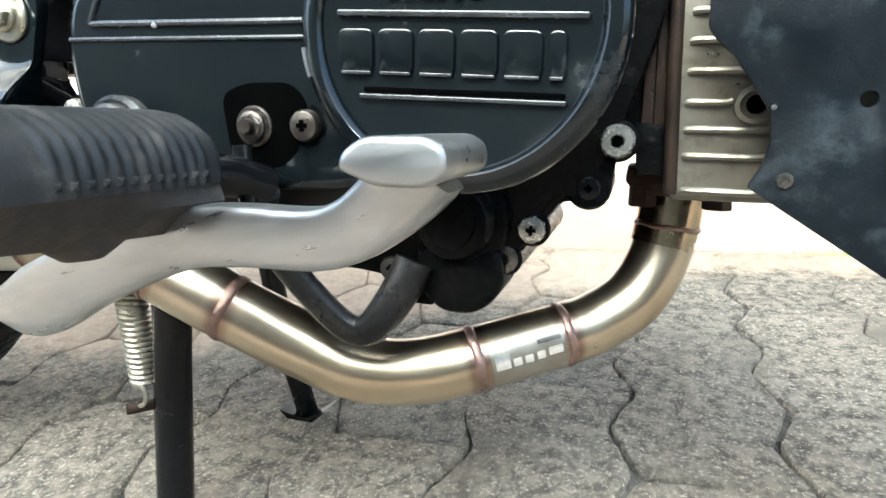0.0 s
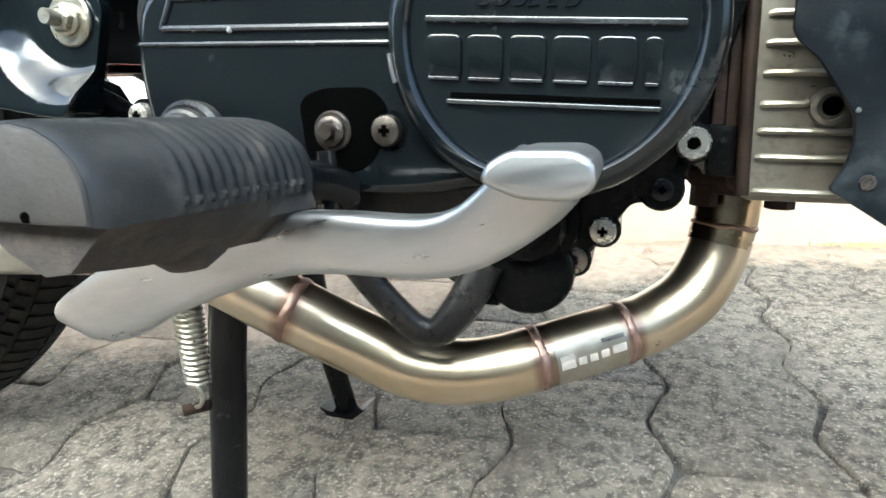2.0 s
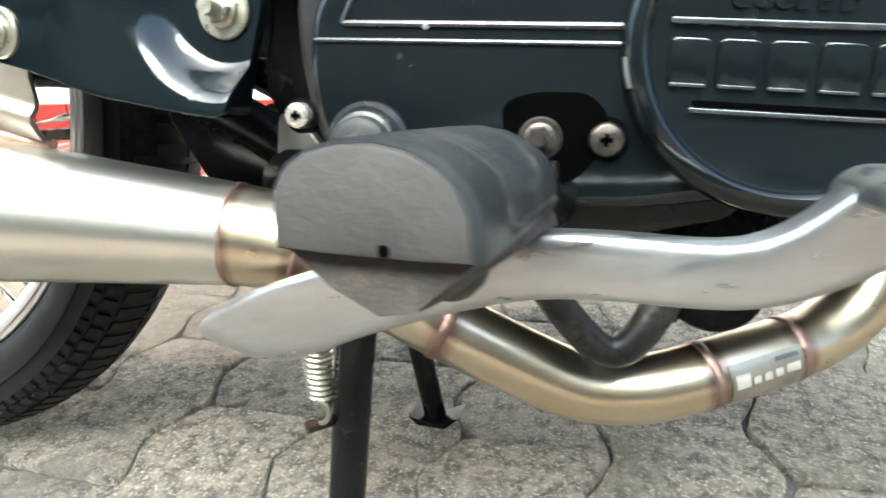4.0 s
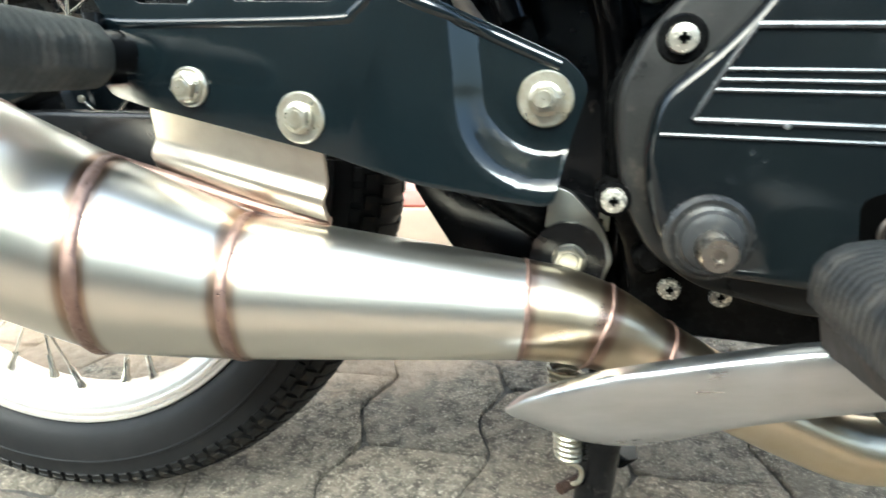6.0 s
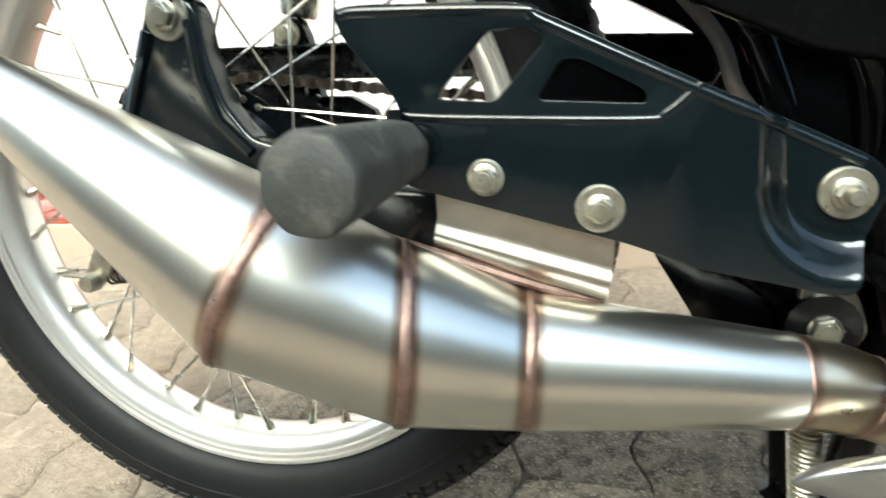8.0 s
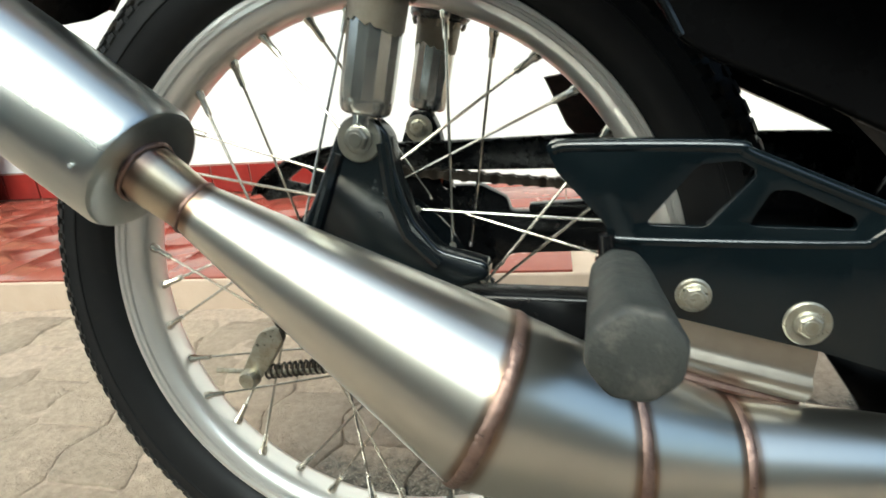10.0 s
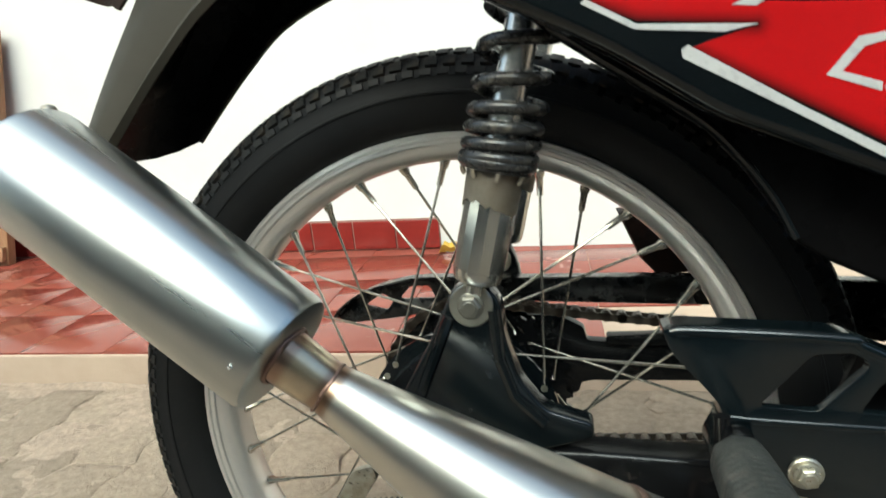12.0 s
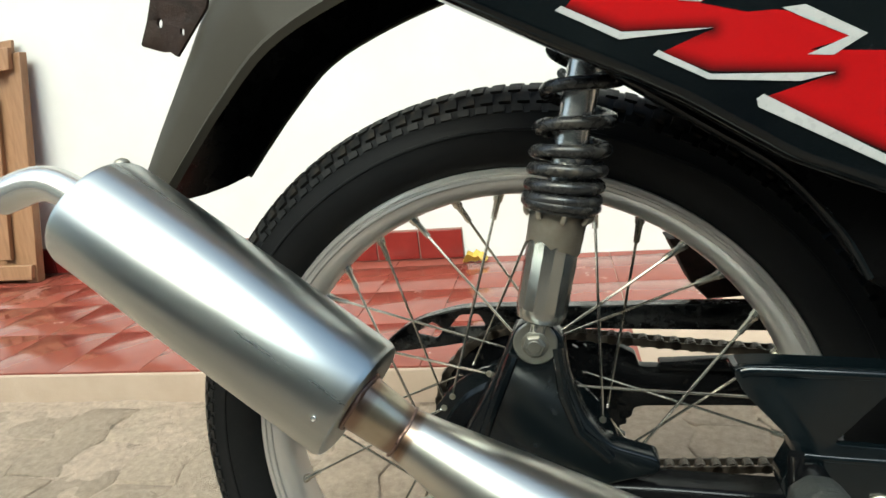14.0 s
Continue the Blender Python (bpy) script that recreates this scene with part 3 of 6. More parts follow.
        part("nipple", tube([rimp - d * 0.002, rimp + d * 0.004, rimp + d * 0.0055, rimp + d * 0.019], [0.0040, 0.0036, 0.0026, 0.0023], 8), SPOKE, sp)
        if near:
            part("spoke_head", lathe([(0.0027, 0), (0.0025, 0.0015), (0.0, 0.0022)], hubp + Vector((0, -0.002, 0)), seg=10), ZINC, sp)
    # brake arm and cable end below the hub
    arm = prism(round_poly([(-0.066, 0.262), (-0.082, 0.256), (-0.100, 0.222), (-0.090, 0.213), (-0.080, 0.222), (-0.062, 0.252)], 0.004), -0.056, -0.050, 0.0012)
    ba = part("brake_arm", arm, ZINC, wheel, "zinc brake arm with cable nut")
    part("nut", lathe([(0, 0), (0.0075, 0), (0.0075, 0.006), (0.006, 0.009), (0, 0.009)], (-0.091, -0.056, 0.2195), seg=20), ZINC, ba)
    part("brake_rod", tube([(-0.125, -0.050, 0.2195), (-0.085, -0.050, 0.221), (0.04, -0.055, 0.236)], 0.002, 8), ZINC, ba)
    coil = [(-0.082 + 0.055 * t, -0.050 + 0.0055 * math.cos(t * 75), 0.2215 + 0.010 * t + 0.0055 * math.sin(t * 75)) for t in np.linspace(0, 1, 110)]
    part("return_spring", tube(coil, 0.0011, 5), CHAIN_STEEL, ba)


def build_swingarm():
    arm = tube([tuple(p) for p in curve_points([(0.402, -0.034, 0.234), (0.360, -0.042, 0.262), (0.315, -0.060, 0.286), (0.25, -0.066, 0.293), (0.17, -0.070, 0.288), (0.10, -0.070, 0.285), (0.0, -0.070, 0.280), (-0.05, -0.070, 0.276)], 4)], 0.0135, 12, flat=0.8)
    sw = part("swingarm", arm, CASE_BLACK, bike, "black tubular swingarm")
    part("rear_box", prism(round_poly([(-0.055, 0.270), (-0.055, 0.290), (0.06, 0.3015), (0.10, 0.3030), (0.192, 0.3035), (0.192, 0.258), (0.12, 0.254), (0.0, 0.264)], 0.006), -0.082, -0.058, 0.004, seg=3), FRAME_BLACK, sw)
    part("slot_backing", prism([(0.232, 0.346), (0.244, 0.386), (0.262, 0.386), (0.305, 0.362), (0.300, 0.346)], -0.086, -0.082), FRAME_BLACK, sw)
    part("far_tube", tube([(0.405, 0.07, 0.245), (0.26, 0.074, 0.312), (0.05, 0.074, 0.312), (-0.05, 0.074, 0.290)], 0.014, 12, flat=0.7), FRAME_BLACK, sw)
    part("cross_tube", tube([(0.395, -0.06, 0.232), (0.395, 0.07, 0.235)], 0.02, 14), FRAME_BLACK, sw)
    part("gusset_plate", prism([(0.300, 0.290), (0.306, 0.262), (0.328, 0.230), (0.345, 0.200), (0.41, 0.200), (0.41, 0.262), (0.356, 0.272), (0.346, 0.286), (0.336, 0.290)], -0.040, -0.032, 0.001), FRAME_BLACK, sw)
    # shock mount: a pressed cover round the axle end
    out = round_poly([(0.000, 0.400), (0.006, 0.413), (0.024, 0.416), (0.036, 0.405), (0.040, 0.378), (0.050, 0.350), (0.066, 0.331), (0.0975, 0.3235), (0.0975, 0.3130), (0.06, 0.300),
                      (-0.030, 0.290), (-0.046, 0.298), (-0.034, 0.330), (-0.012, 0.372)], 0.006)
    mount = part("shock_mount", prism(out, -0.083, -0.066, 0.003, seg=3), GLOSS_BLACK, sw, "gloss black pressed shock mount")
    part("rib", tube([(-0.030, -0.083, 0.300), (-0.012, -0.0835, 0.352), (0.003, -0.0835, 0.392)], 0.004, 8), GLOSS_BLACK, mount)
    part("rib", tube([(0.032, -0.083, 0.398), (0.036, -0.0835, 0.365), (0.046, -0.0835, 0.340), (0.066, -0.0835, 0.322)], 0.004, 8), GLOSS_BLACK, mount)
    part("web", prism([(-0.046, 0.298), (-0.034, 0.33), (-0.012, 0.372), (0.0, 0.40), (0.004, 0.40), (-0.01, 0.36), (-0.036, 0.296)], -0.066, -0.030), FRAME_BLACK, mount)
    bolt(mount, (0.0178, -0.083, 0.4007), 0.0075, 0.0145, 0.007, GREY_ZINC, turn=0.1)
    far = prism(round_poly([(0.004, 0.400), (0.010, 0.416), (0.026, 0.416), (0.034, 0.400), (0.045, 0.345), (0.06, 0.31), (-0.03, 0.30)], 0.006), 0.066, 0.079, 0.002)
    fm = part("shock_mount", far, FRAME_BLACK, sw)
    bolt(fm, (0.0178, 0.062, 0.4007), 0.0065, 0.0115, 0.006)


def build_shock(y, name):
    lo, hi = Vector((0.0178, y, 0.4007)), Vector((0.0555, y, 0.600))
    d = (hi - lo).normalized()

    body = lathe([(0.0, 0.0150), (0.0125, 0.0150), (0.0150, 0.0165), (0.0162, 0.0200), (0.0164, 0.024)], lo, d, 36)
    eye = lathe([(0, -0.004), (0.0105, -0.004), (0.0105, 0.0035), (0, 0.0035)], lo, (0, -1, 0), 24, bm=body)
    tube([lo, lo + d * 0.02], 0.008, 12, bm=eye)
    sh = part("shock_absorber", body, SHOCK_CHROME, bike, "chrome rear shock absorber with a black coil spring")
    finish("fluted_body", lathe([(0.0164, 0.0235), (0.0168, 0.0255), (0.0168, 0.086), (0, 0.086)], lo, d, 15, start=0.3), SHOCK_CHROME, sh, angle=18)
    part("inner_tube", tube([lo + d * 0.08, hi], 0.0108, 24), CHROME, sh)
    # dust cover with a broken lower edge
    bm = bmesh.new()
    a, u, v = frame_of(d)
    rng = random.Random(3)
    rings = [[], []]
    seg = 40
    for i in range(seg):
        ang = 2 * math.pi * i / seg
        o = (u * math.cos(ang) + v * math.sin(ang))
        rag = 0.0655 + 0.0035 * math.sin(ang * 2 + 1) + rng.uniform(-0.002, 0.002)
        rings[0].append(bm.verts.new(lo + d * rag + o * 0.0176))
        rings[1].append(bm.verts.new(lo + d * 0.090 + o * 0.0184))
    fs = [bm.faces.new((rings[0][i], rings[0][(i + 1) % seg], rings[1][(i + 1) % seg], rings[1][i])) for i in range(seg)]
    bmesh.ops.solidify(bm, geom=fs, thickness=0.0012)
    part("dust_cover", bm, DULL_STEEL, sh, "grey dust cover with a broken lower edge")
    for i in range(8):
        ang = 2 * math.pi * i / 8 + 0.2
        o = u * math.cos(ang) + v * math.sin(ang)
        part("tab", tube([lo + d * 0.0835 + o * 0.0188, lo + d * 0.0850 + o * 0.0205, lo + d * 0.0885 + o * 0.0215], 0.0018, 6), DULL_STEEL, sh)
    part("spring_seat", lathe([(0.0, 0.086), (0.0225, 0.088), (0.0235, 0.091), (0.0225, 0.0925), (0, 0.0925)], lo, d, 32), SPRING_BLACK, sh)
    # progressive coil, closer wound at its foot
    turns = [0.0925, 0.0945, 0.102, 0.112, 0.1225, 0.137, 0.159, 0.184]
    left, front = Vector((-d.z, 0, d.x)), Vector((0, -1, 0))
    pts = []
    for t in np.linspace(0, len(turns) - 1, 190):
        i = min(int(t), len(turns) - 2)
        ang = 2 * math.pi * t
        pts.append(lo + d * (turns[i] + (turns[i + 1] - turns[i]) * (t - i)) + (left * math.cos(ang) + front * math.sin(ang)) * 0.0212)
    part("spring", tube(pts, 0.0042, 10), SPRING_BLACK, sh)
    part("top_cap", lathe([(0, 0.189), (0.016, 0.189), (0.017, 0.196), (0.012, 0.204), (0, 0.204)], lo, d, 24), FRAME_BLACK, sh)
    return sh


def build_chain():
    top = curve_points([(-0.132, 0.344), (-0.124, 0.356), (-0.103, 0.371), (-0.075, 0.381), (-0.043, 0.387), (0.033, 0.389), (0.20, 0.394), (0.45, 0.392)], 4)
    low = [(0.45, 0.345), (0.29, 0.345), (0.20, 0.368), (0.05, 0.366), (-0.02, 0.368), (-0.045, 0.352), (-0.08, 0.345), (-0.126, 0.338)]
    hole1 = round_poly([(-0.105, 0.357), (-0.088, 0.369), (-0.078, 0.362), (-0.084, 0.353)], 0.003)
    hole2 = round_poly([(-0.072, 0.364), (-0.062, 0.376), (-0.044, 0.377), (-0.038, 0.366)], 0.003)
    g = part("chain_guard", prism([tuple(p) for p in top] + low, 0.055, 0.058, 0.001, holes=(hole1, hole2)), GUARD_BLACK, bike, "scuffed gloss black pressed chain guard")
    part("top_flange", sheet([[(p[0], 0.038, p[1] + 0.002) for p in top], [(p[0], 0.052, p[1] + 0.002) for p in top], [(p[0], 0.058, p[1] - 0.002) for p in top]], 0.0015), GUARD_BLACK, g)
    lowg = prism(round_poly([(0.020, 0.352), (0.071, 0.353), (0.0926, 0.3423), (0.0961, 0.331), (0.178, 0.3305), (0.30, 0.331), (0.30, 0.300), (0.179, 0.2988), (0.1003, 0.2940), (0.0916, 0.2914), (0.0898, 0.2826), (0.0835, 0.280), (0.020, 0.285)], 0.003),
                 0.060, 0.072, 0.0015)
    lg = part("lower_guard", lowg, FRAME_BLACK, g, "black far swingarm bar and chain adjuster")
    part("chain_slider", prism(round_poly([(0.1116, 0.3379), (0.1905, 0.3440), (0.1909, 0.3320), (0.1117, 0.3300)], 0.002), 0.054, 0.066, 0.001), FRAME_BLACK, lg)
    # roller chain in two runs
    lk = lathe([(0, 0), (0.0045, 0), (0.0045, 0.010), (0, 0.010)], (-0.00635, 0.005, 0), seg=10)
    lathe([(0, 0), (0.0045, 0), (0.0045, 0.010), (0, 0.010)], (0.00635, 0.005, 0), seg=10, bm=lk)
    plate = round_poly([(-0.011, 0.0), (-0.0085, 0.0042), (-0.003, 0.003), (0.003, 0.003), (0.0085, 0.0042), (0.011, 0), (0.0085, -0.0042), (0.003, -0.003), (-0.003, -0.003), (-0.0085, -0.0042)], 0.002, 2)
    prism(plate, -0.0075, -0.0058, bm=lk)
    prism(plate, 0.0058, 0.0075, bm=lk)
    sprk = []
    for k in range(40):
        for da, r in ((-2.6, 0.079), (-1.0, 0.0845), (1.0, 0.0845), (2.6, 0.079)):
            sprk.append((r * math.cos(radians(9 * k + da)), AXLE.z + r * math.sin(radians(9 * k + da))))
    part("sprocket", prism(sprk, 0.046, 0.051), FRAME_BLACK, bike, "oily rear sprocket")
    first = None
    runs = [((-0.004, 0.3672), (0.40, 0.352)), ((0.02, 0.2370), (0.40, 0.2820))]
    run_pts = []
    for (xa, za), (xb, zb) in runs:
        ln = math.hypot(xb - xa, zb - za)
        for i in range(int(ln / 0.0127)):
            f = (i + 0.5) * 0.0127 / ln
            sag = -0.006 * math.sin(math.pi * f)
            run_pts.append((xa + (xb - xa) * f, za + (zb - za) * f + sag, math.atan2(zb - za, xb - xa)))
    for k in range(20):
        a = radians(96 + k * 8.9)
        run_pts.append((0.0825 * math.cos(a), AXLE.z + 0.0825 * math.sin(a), a + math.pi / 2))
    for i, (x, z, a) in enumerate(run_pts):
        m = Matrix.Translation((x, 0.0485, z)) @ Matrix.Rotation(-a, 4, "Y")
        if first is None:
            first = part("chain", lk, CHAIN_STEEL, bike, "oily roller chain")
            first.matrix_local = m
            base = m.inverted()
        else:
            ob = new("link", first.data)
            ob.parent = first
            ob.matrix_local = base @ m


def build_mudguard():
    crown = curve_points([(-0.2985, 0.510), (-0.275, 0.556), (-0.247, 0.605), (-0.216, 0.655), (-0.165, 0.705), (-0.09, 0.742), (0.0, 0.755)], 4)
    lip = curve_points([(-0.2625, 0.5045), (-0.236, 0.536), (-0.208, 0.567), (-0.168, 0.604), (-0.113, 0.630), (-0.045, 0.651), (0.03, 0.665)], 4)
    rows = []
    for (cx, cz), (lx, lz) in zip(crown, lip):
        mx, mz = cx * 0.78 + lx * 0.22, cz * 0.78 + lz * 0.22
        near = [(lx, -0.054, lz), (lx * 0.95 + cx * 0.05, -0.0562, lz * 0.95 + cz * 0.05), (lx * 0.90 + cx * 0.10, -0.0532, lz * 0.90 + cz * 0.10),
                ((lx + cx) / 2, -0.053, (lz + cz) / 2), (mx, -0.048, mz), (cx * 0.95 + lx * 0.05, -0.036, cz * 0.95 + lz * 0.05), (cx, -0.018, cz)]
        # the far lip ends a little higher
        k = max(0.0, 1 - len(rows) / 5)
        rows.append(near + [(x + 0.003 * k, -y, z + 0.004 * k) for x, y, z in reversed(near)])
    mg = part("mudguard", sheet(rows, 0.0025), PLASTIC_GREY, bike, "weathered dark grey plastic rear mudguard")
    # black plastic liner; its black also holds the shade inside the guard
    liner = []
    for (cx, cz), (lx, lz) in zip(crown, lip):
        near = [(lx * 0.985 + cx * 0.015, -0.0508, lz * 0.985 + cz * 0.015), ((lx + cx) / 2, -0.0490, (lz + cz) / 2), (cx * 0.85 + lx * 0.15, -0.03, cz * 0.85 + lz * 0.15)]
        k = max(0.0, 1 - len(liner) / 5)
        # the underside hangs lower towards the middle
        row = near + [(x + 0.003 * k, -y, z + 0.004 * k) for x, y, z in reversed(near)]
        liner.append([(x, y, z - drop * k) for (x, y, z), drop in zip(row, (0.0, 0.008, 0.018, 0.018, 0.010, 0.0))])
    part("liner", sheet(liner, 0.002), PLASTIC_BLACK, mg, "black plastic underside with its shade in the colour")
    br = prism(round_poly([(-0.2765, 0.6150), (-0.271, 0.632), (-0.258, 0.670), (-0.212, 0.668), (-0.220, 0.638), (-0.2435, 0.6040), (-0.252, 0.6090), (-0.262, 0.6100), (-0.271, 0.6130)], 0.002), -0.0500, -0.0472, 0.0006,
               holes=([(-0.2602 + 0.0030 * math.cos(a), 0.6305 + 0.0036 * math.sin(a)) for a in np.linspace(0, 2 * math.pi, 12, endpoint=False)],
                      [(-0.2372 + 0.0016 * math.cos(a), 0.6213 + 0.0030 * math.sin(a)) for a in np.linspace(0, 2 * math.pi, 12, endpoint=False)]))
    for v in br.verts:
        v.co.y += 0.004 * math.sin((v.co.x + 0.2765) * 130)
    part("bracket", br, RUST, mg, "rusty lamp bracket with bolt holes")
    # inner mudguard behind the tyre and under the seat
    inner = []
    for deg in np.linspace(42, 70, 10):
        r = 0.322 + 0.02 * max(0, (deg - 60) / 40)
        inner.append([on_wheel(r - 0.030, deg, -0.058), on_wheel(r, deg, -0.046), on_wheel(r + 0.006, deg, 0), on_wheel(r, deg, 0.046), on_wheel(r - 0.030, deg, 0.058)])
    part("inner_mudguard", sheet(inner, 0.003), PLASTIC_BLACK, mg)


def build_body():
    # tail panel above, with the lower black side panel under it
    tail = [(-0.075, 0.650), (-0.033, 0.613), (0.031, 0.581), (0.075, 0.560), (0.100, 0.547), (0.150, 0.516), (0.25, 0.475), (0.40, 0.43), (0.55, 0.43), (0.55, 0.70), (-0.075, 0.70)]
    tp = part("tail_panel", prism(round_poly(tail, 0.008), -0.136, -0.116, 0.008, seg=4), GLOSS_BLACK, bike, "gloss black tail panel with red and silver flame graphics")
    side = [(0.045, 0.582), (0.066, 0.564), (0.113, 0.534), (0.150, 0.510), (0.172, 0.488), (0.187, 0.468), (0.199, 0.449), (0.215, 0.439), (0.262, 0.419), (0.300, 0.400), (0.355, 0.3775), (0.385, 0.3720), (0.43, 0.3730), (0.47, 0.382),
            (0.52, 0.400), (0.55, 0.42), (0.55, 0.60), (0.07, 0.60)]
    sp = part("side_panel", prism(round_poly(side, 0.006), -0.104, -0.096, 0.004, seg=3), PLASTIC_BLACK, bike, "satin black plastic side panel")
    edge = [(x, -0.1045, z) for x, z in curve_points([(0.066, 0.567), (0.113, 0.537), (0.150, 0.513), (0.172, 0.491), (0.187, 0.472), (0.199, 0.451)], 6)]
    part("edge_bead", tube(edge, 0.0022, 8), GLOSS_BLACK, sp)
    y0, y1 = -0.1364, -0.1358
    red = [(0.040, 0.597), (0.068, 0.5835), (0.110, 0.5815), (0.085, 0.5715), (0.110, 0.5615), (0.164, 0.557), (0.133, 0.5475), (0.187, 0.520), (0.30, 0.46), (0.33, 0.56),
           (0.184, 0.566), (0.153, 0.5685), (0.1735, 0.574), (0.142, 0.587), (0.125, 0.590), (0.10, 0.598), (0.10, 0.615), (0.06, 0.62)]
    rb = prism(red, y0, y1)
    for _ in range(7):
        long = [e for e in rb.edges if e.calc_length() > 0.004]
        if not long:
            break
        bmesh.ops.triangulate(rb, faces=[f for f in rb.faces if len(f.verts) > 3])
        bmesh.ops.subdivide_edges(rb, edges=[e for e in rb.edges if e.calc_length() > 0.004], cuts=1)
    bmesh.ops.triangulate(rb, faces=[f for f in rb.faces if len(f.verts) > 3])
    # the printed red fades to black along the silver edging
    fade = rb.verts.layers.float.new("fade")
    lines = (((0.040, 0.597), (0.068, 0.5835)), ((0.068, 0.5835), (0.110, 0.5815)), ((0.085, 0.5715), (0.110, 0.5615)), ((0.110, 0.5615), (0.164, 0.557)),
             ((0.133, 0.5475), (0.187, 0.520)), ((0.187, 0.520), (0.30, 0.46)))
    for v in rb.verts:
        near = 1.0
        for (ax, az), (bx, bz) in lines:
            k = min(max(((v.co.x - ax) * (bx - ax) + (v.co.z - az) * (bz - az)) / ((bx - ax) ** 2 + (bz - az) ** 2), 0.0), 1.0)
            near = min(near, math.hypot(v.co.x - ax - k * (bx - ax), v.co.z - az - k * (bz - az)))
        v[fade] = max(0.0, 1.0 - near / 0.0075) ** 1.4
    part("red_graphic", rb, RED, tp, "red flame graphic fading to black")
    for s in ([(0.0355, 0.5965), (0.067, 0.5800), (0.095, 0.5810), (0.1105, 0.5820), (0.068, 0.5835), (0.0385, 0.5985)],
              [(0.083, 0.5715), (0.109, 0.5580), (0.150, 0.5545), (0.1645, 0.5575), (0.110, 0.5605), (0.0855, 0.5735)],
              [(0.131, 0.5475), (0.132, 0.5435), (0.187, 0.5145), (0.30, 0.453), (0.30, 0.458), (0.187, 0.5190), (0.134, 0.5495)],
              [(0.094, 0.5960), (0.104, 0.6000), (0.135, 0.610), (0.14, 0.607), (0.118, 0.600), (0.104, 0.5945)],
              [(0.140, 0.5885), (0.150, 0.5890), (0.1765, 0.5740), (0.163, 0.5655), (0.152, 0.5665), (0.1690, 0.5735), (0.150, 0.5830)]):
        part("silver_edge", prism(s, y0 - 0.0004, y1), SILVER_FILM, tp, "silver-white graphic edging")
    mark = [(0.1715, 0.5370), (0.1835, 0.5535), (0.200, 0.556), (0.197, 0.552), (0.186, 0.549), (0.178, 0.5385), (0.195, 0.533), (0.195, 0.529)]
    part("silver_mark", prism([(x + 0.0235, z - 0.0040) for x, z in mark], y0 - 0.0004, y1), SILVER_FILM, tp)
    part("silver_mark", prism([(0.2195, 0.5270), (0.2215, 0.5215), (0.250, 0.5120), (0.250, 0.5160), (0.226, 0.5240), (0.240, 0.5440), (0.235, 0.5450)], y0 - 0.0004, y1), SILVER_FILM, tp)
    part("black_flame", prism([(0.104, 0.594), (0.118, 0.5995), (0.142, 0.588), (0.125, 0.588)], y0 - 0.0002, y1), GLOSS_BLACK, tp)
    part("shock_stud", lathe([(0, 0), (0.010, 0), (0.010, 0.010), (0.007, 0.014), (0, 0.014)], (0.043, -0.088, 0.592), seg=20), FRAME_BLACK, tp)
    # frame tubes and the hose behind
    fr = part("frame", tube(curve_points([(0.06, -0.045, 0.59), (0.20, -0.045, 0.50), (0.34, -0.045, 0.43), (0.405, -0.035, 0.37), (0.42, -0.022, 0.27), (0.42, -0.020, 0.20)], 5), 0.012, 12),
              FRAME_BLACK, bike, "black tubular frame")
    # added black block that keeps the bright wall out of the engine gap
    part("backing_plate", prism([(0.350, 0.41), (0.350, 0.37), (0.360, 0.33), (0.362, 0.28), (0.40, 0.21), (0.46, 0.20), (0.60, 0.34), (0.60, 0.45), (0.40, 0.46)], -0.030, 0.060, 0.003), FRAME_BLACK, fr)
    part("upper_web", prism([(0.318, 0.345), (0.322, 0.300), (0.365, 0.298), (0.372, 0.345), (0.360, 0.375), (0.335, 0.375)], -0.032, -0.026, 0.001), FRAME_BLACK, fr)
    part("seat_tube", tube([(0.30, -0.02, 0.45), (0.345, -0.05, 0.385), (0.36, -0.052, 0.35)], 0.009, 12), FRAME_BLACK, fr)
    part("hose", tube(curve_points([(0.275, -0.03, 0.45), (0.300, -0.045, 0.415), (0.325, -0.055, 0.385), (0.335, -0.06, 0.36), (0.352, -0.06, 0.34)], 5), 0.0042, 10), HOSE, fr, "grey-brown breather hose")
    part("centre_panel", prism([(0.247, 0.431), (0.331, 0.391), (0.338, 0.372), (0.345, 0.30), (0.50, 0.30), (0.50, 0.62), (0.09, 0.62), (0.10, 0.575), (0.16, 0.51)], 0.020, 0.030), PLASTIC_BLACK, fr)
    bolt(fr, (0.428, -0.030, 0.3707), 0.007, 0.010, 0.006)
    lug = part("pivot_lug", prism(round_poly([(0.384, 0.270), (0.394, 0.268), (0.412, 0.250), (0.419, 0.232), (0.412, 0.214), (0.390, 0.210), (0.380, 0.222)], 0.005), -0.056, -0.050, 0.0012), GREY_ZINC, fr,
               "grey swingarm pivot lug")
    bolt(lug, (0.3960, -0.056, 0.2320), 0.0085, 0.0115, 0.008, GREY_ZINC)
    clip = part("cable_clip", prism(round_poly([(0.402, 0.253), (0.416, 0.253), (0.416, 0.243), (0.404, 0.243)], 0.001), -0.036, -0.033, 0.0005), ZINC, fr)
    part("hole", lathe([(0, 0), (0.002, 0), (0.002, 0.0005), (0, 0.0005)], (0.4105, -0.036, 0.2478), seg=12), HOLE_SHADE, clip)
    part("far_panel", prism([(0.120, 0.44), (0.150, 0.445), (0.20, 0.42), (0.20, 0.39), (0.155, 0.385), (0.140, 0.40)], 0.085, 0.12, 0.004), RUST, fr, "dirty brown far footrest bracket")


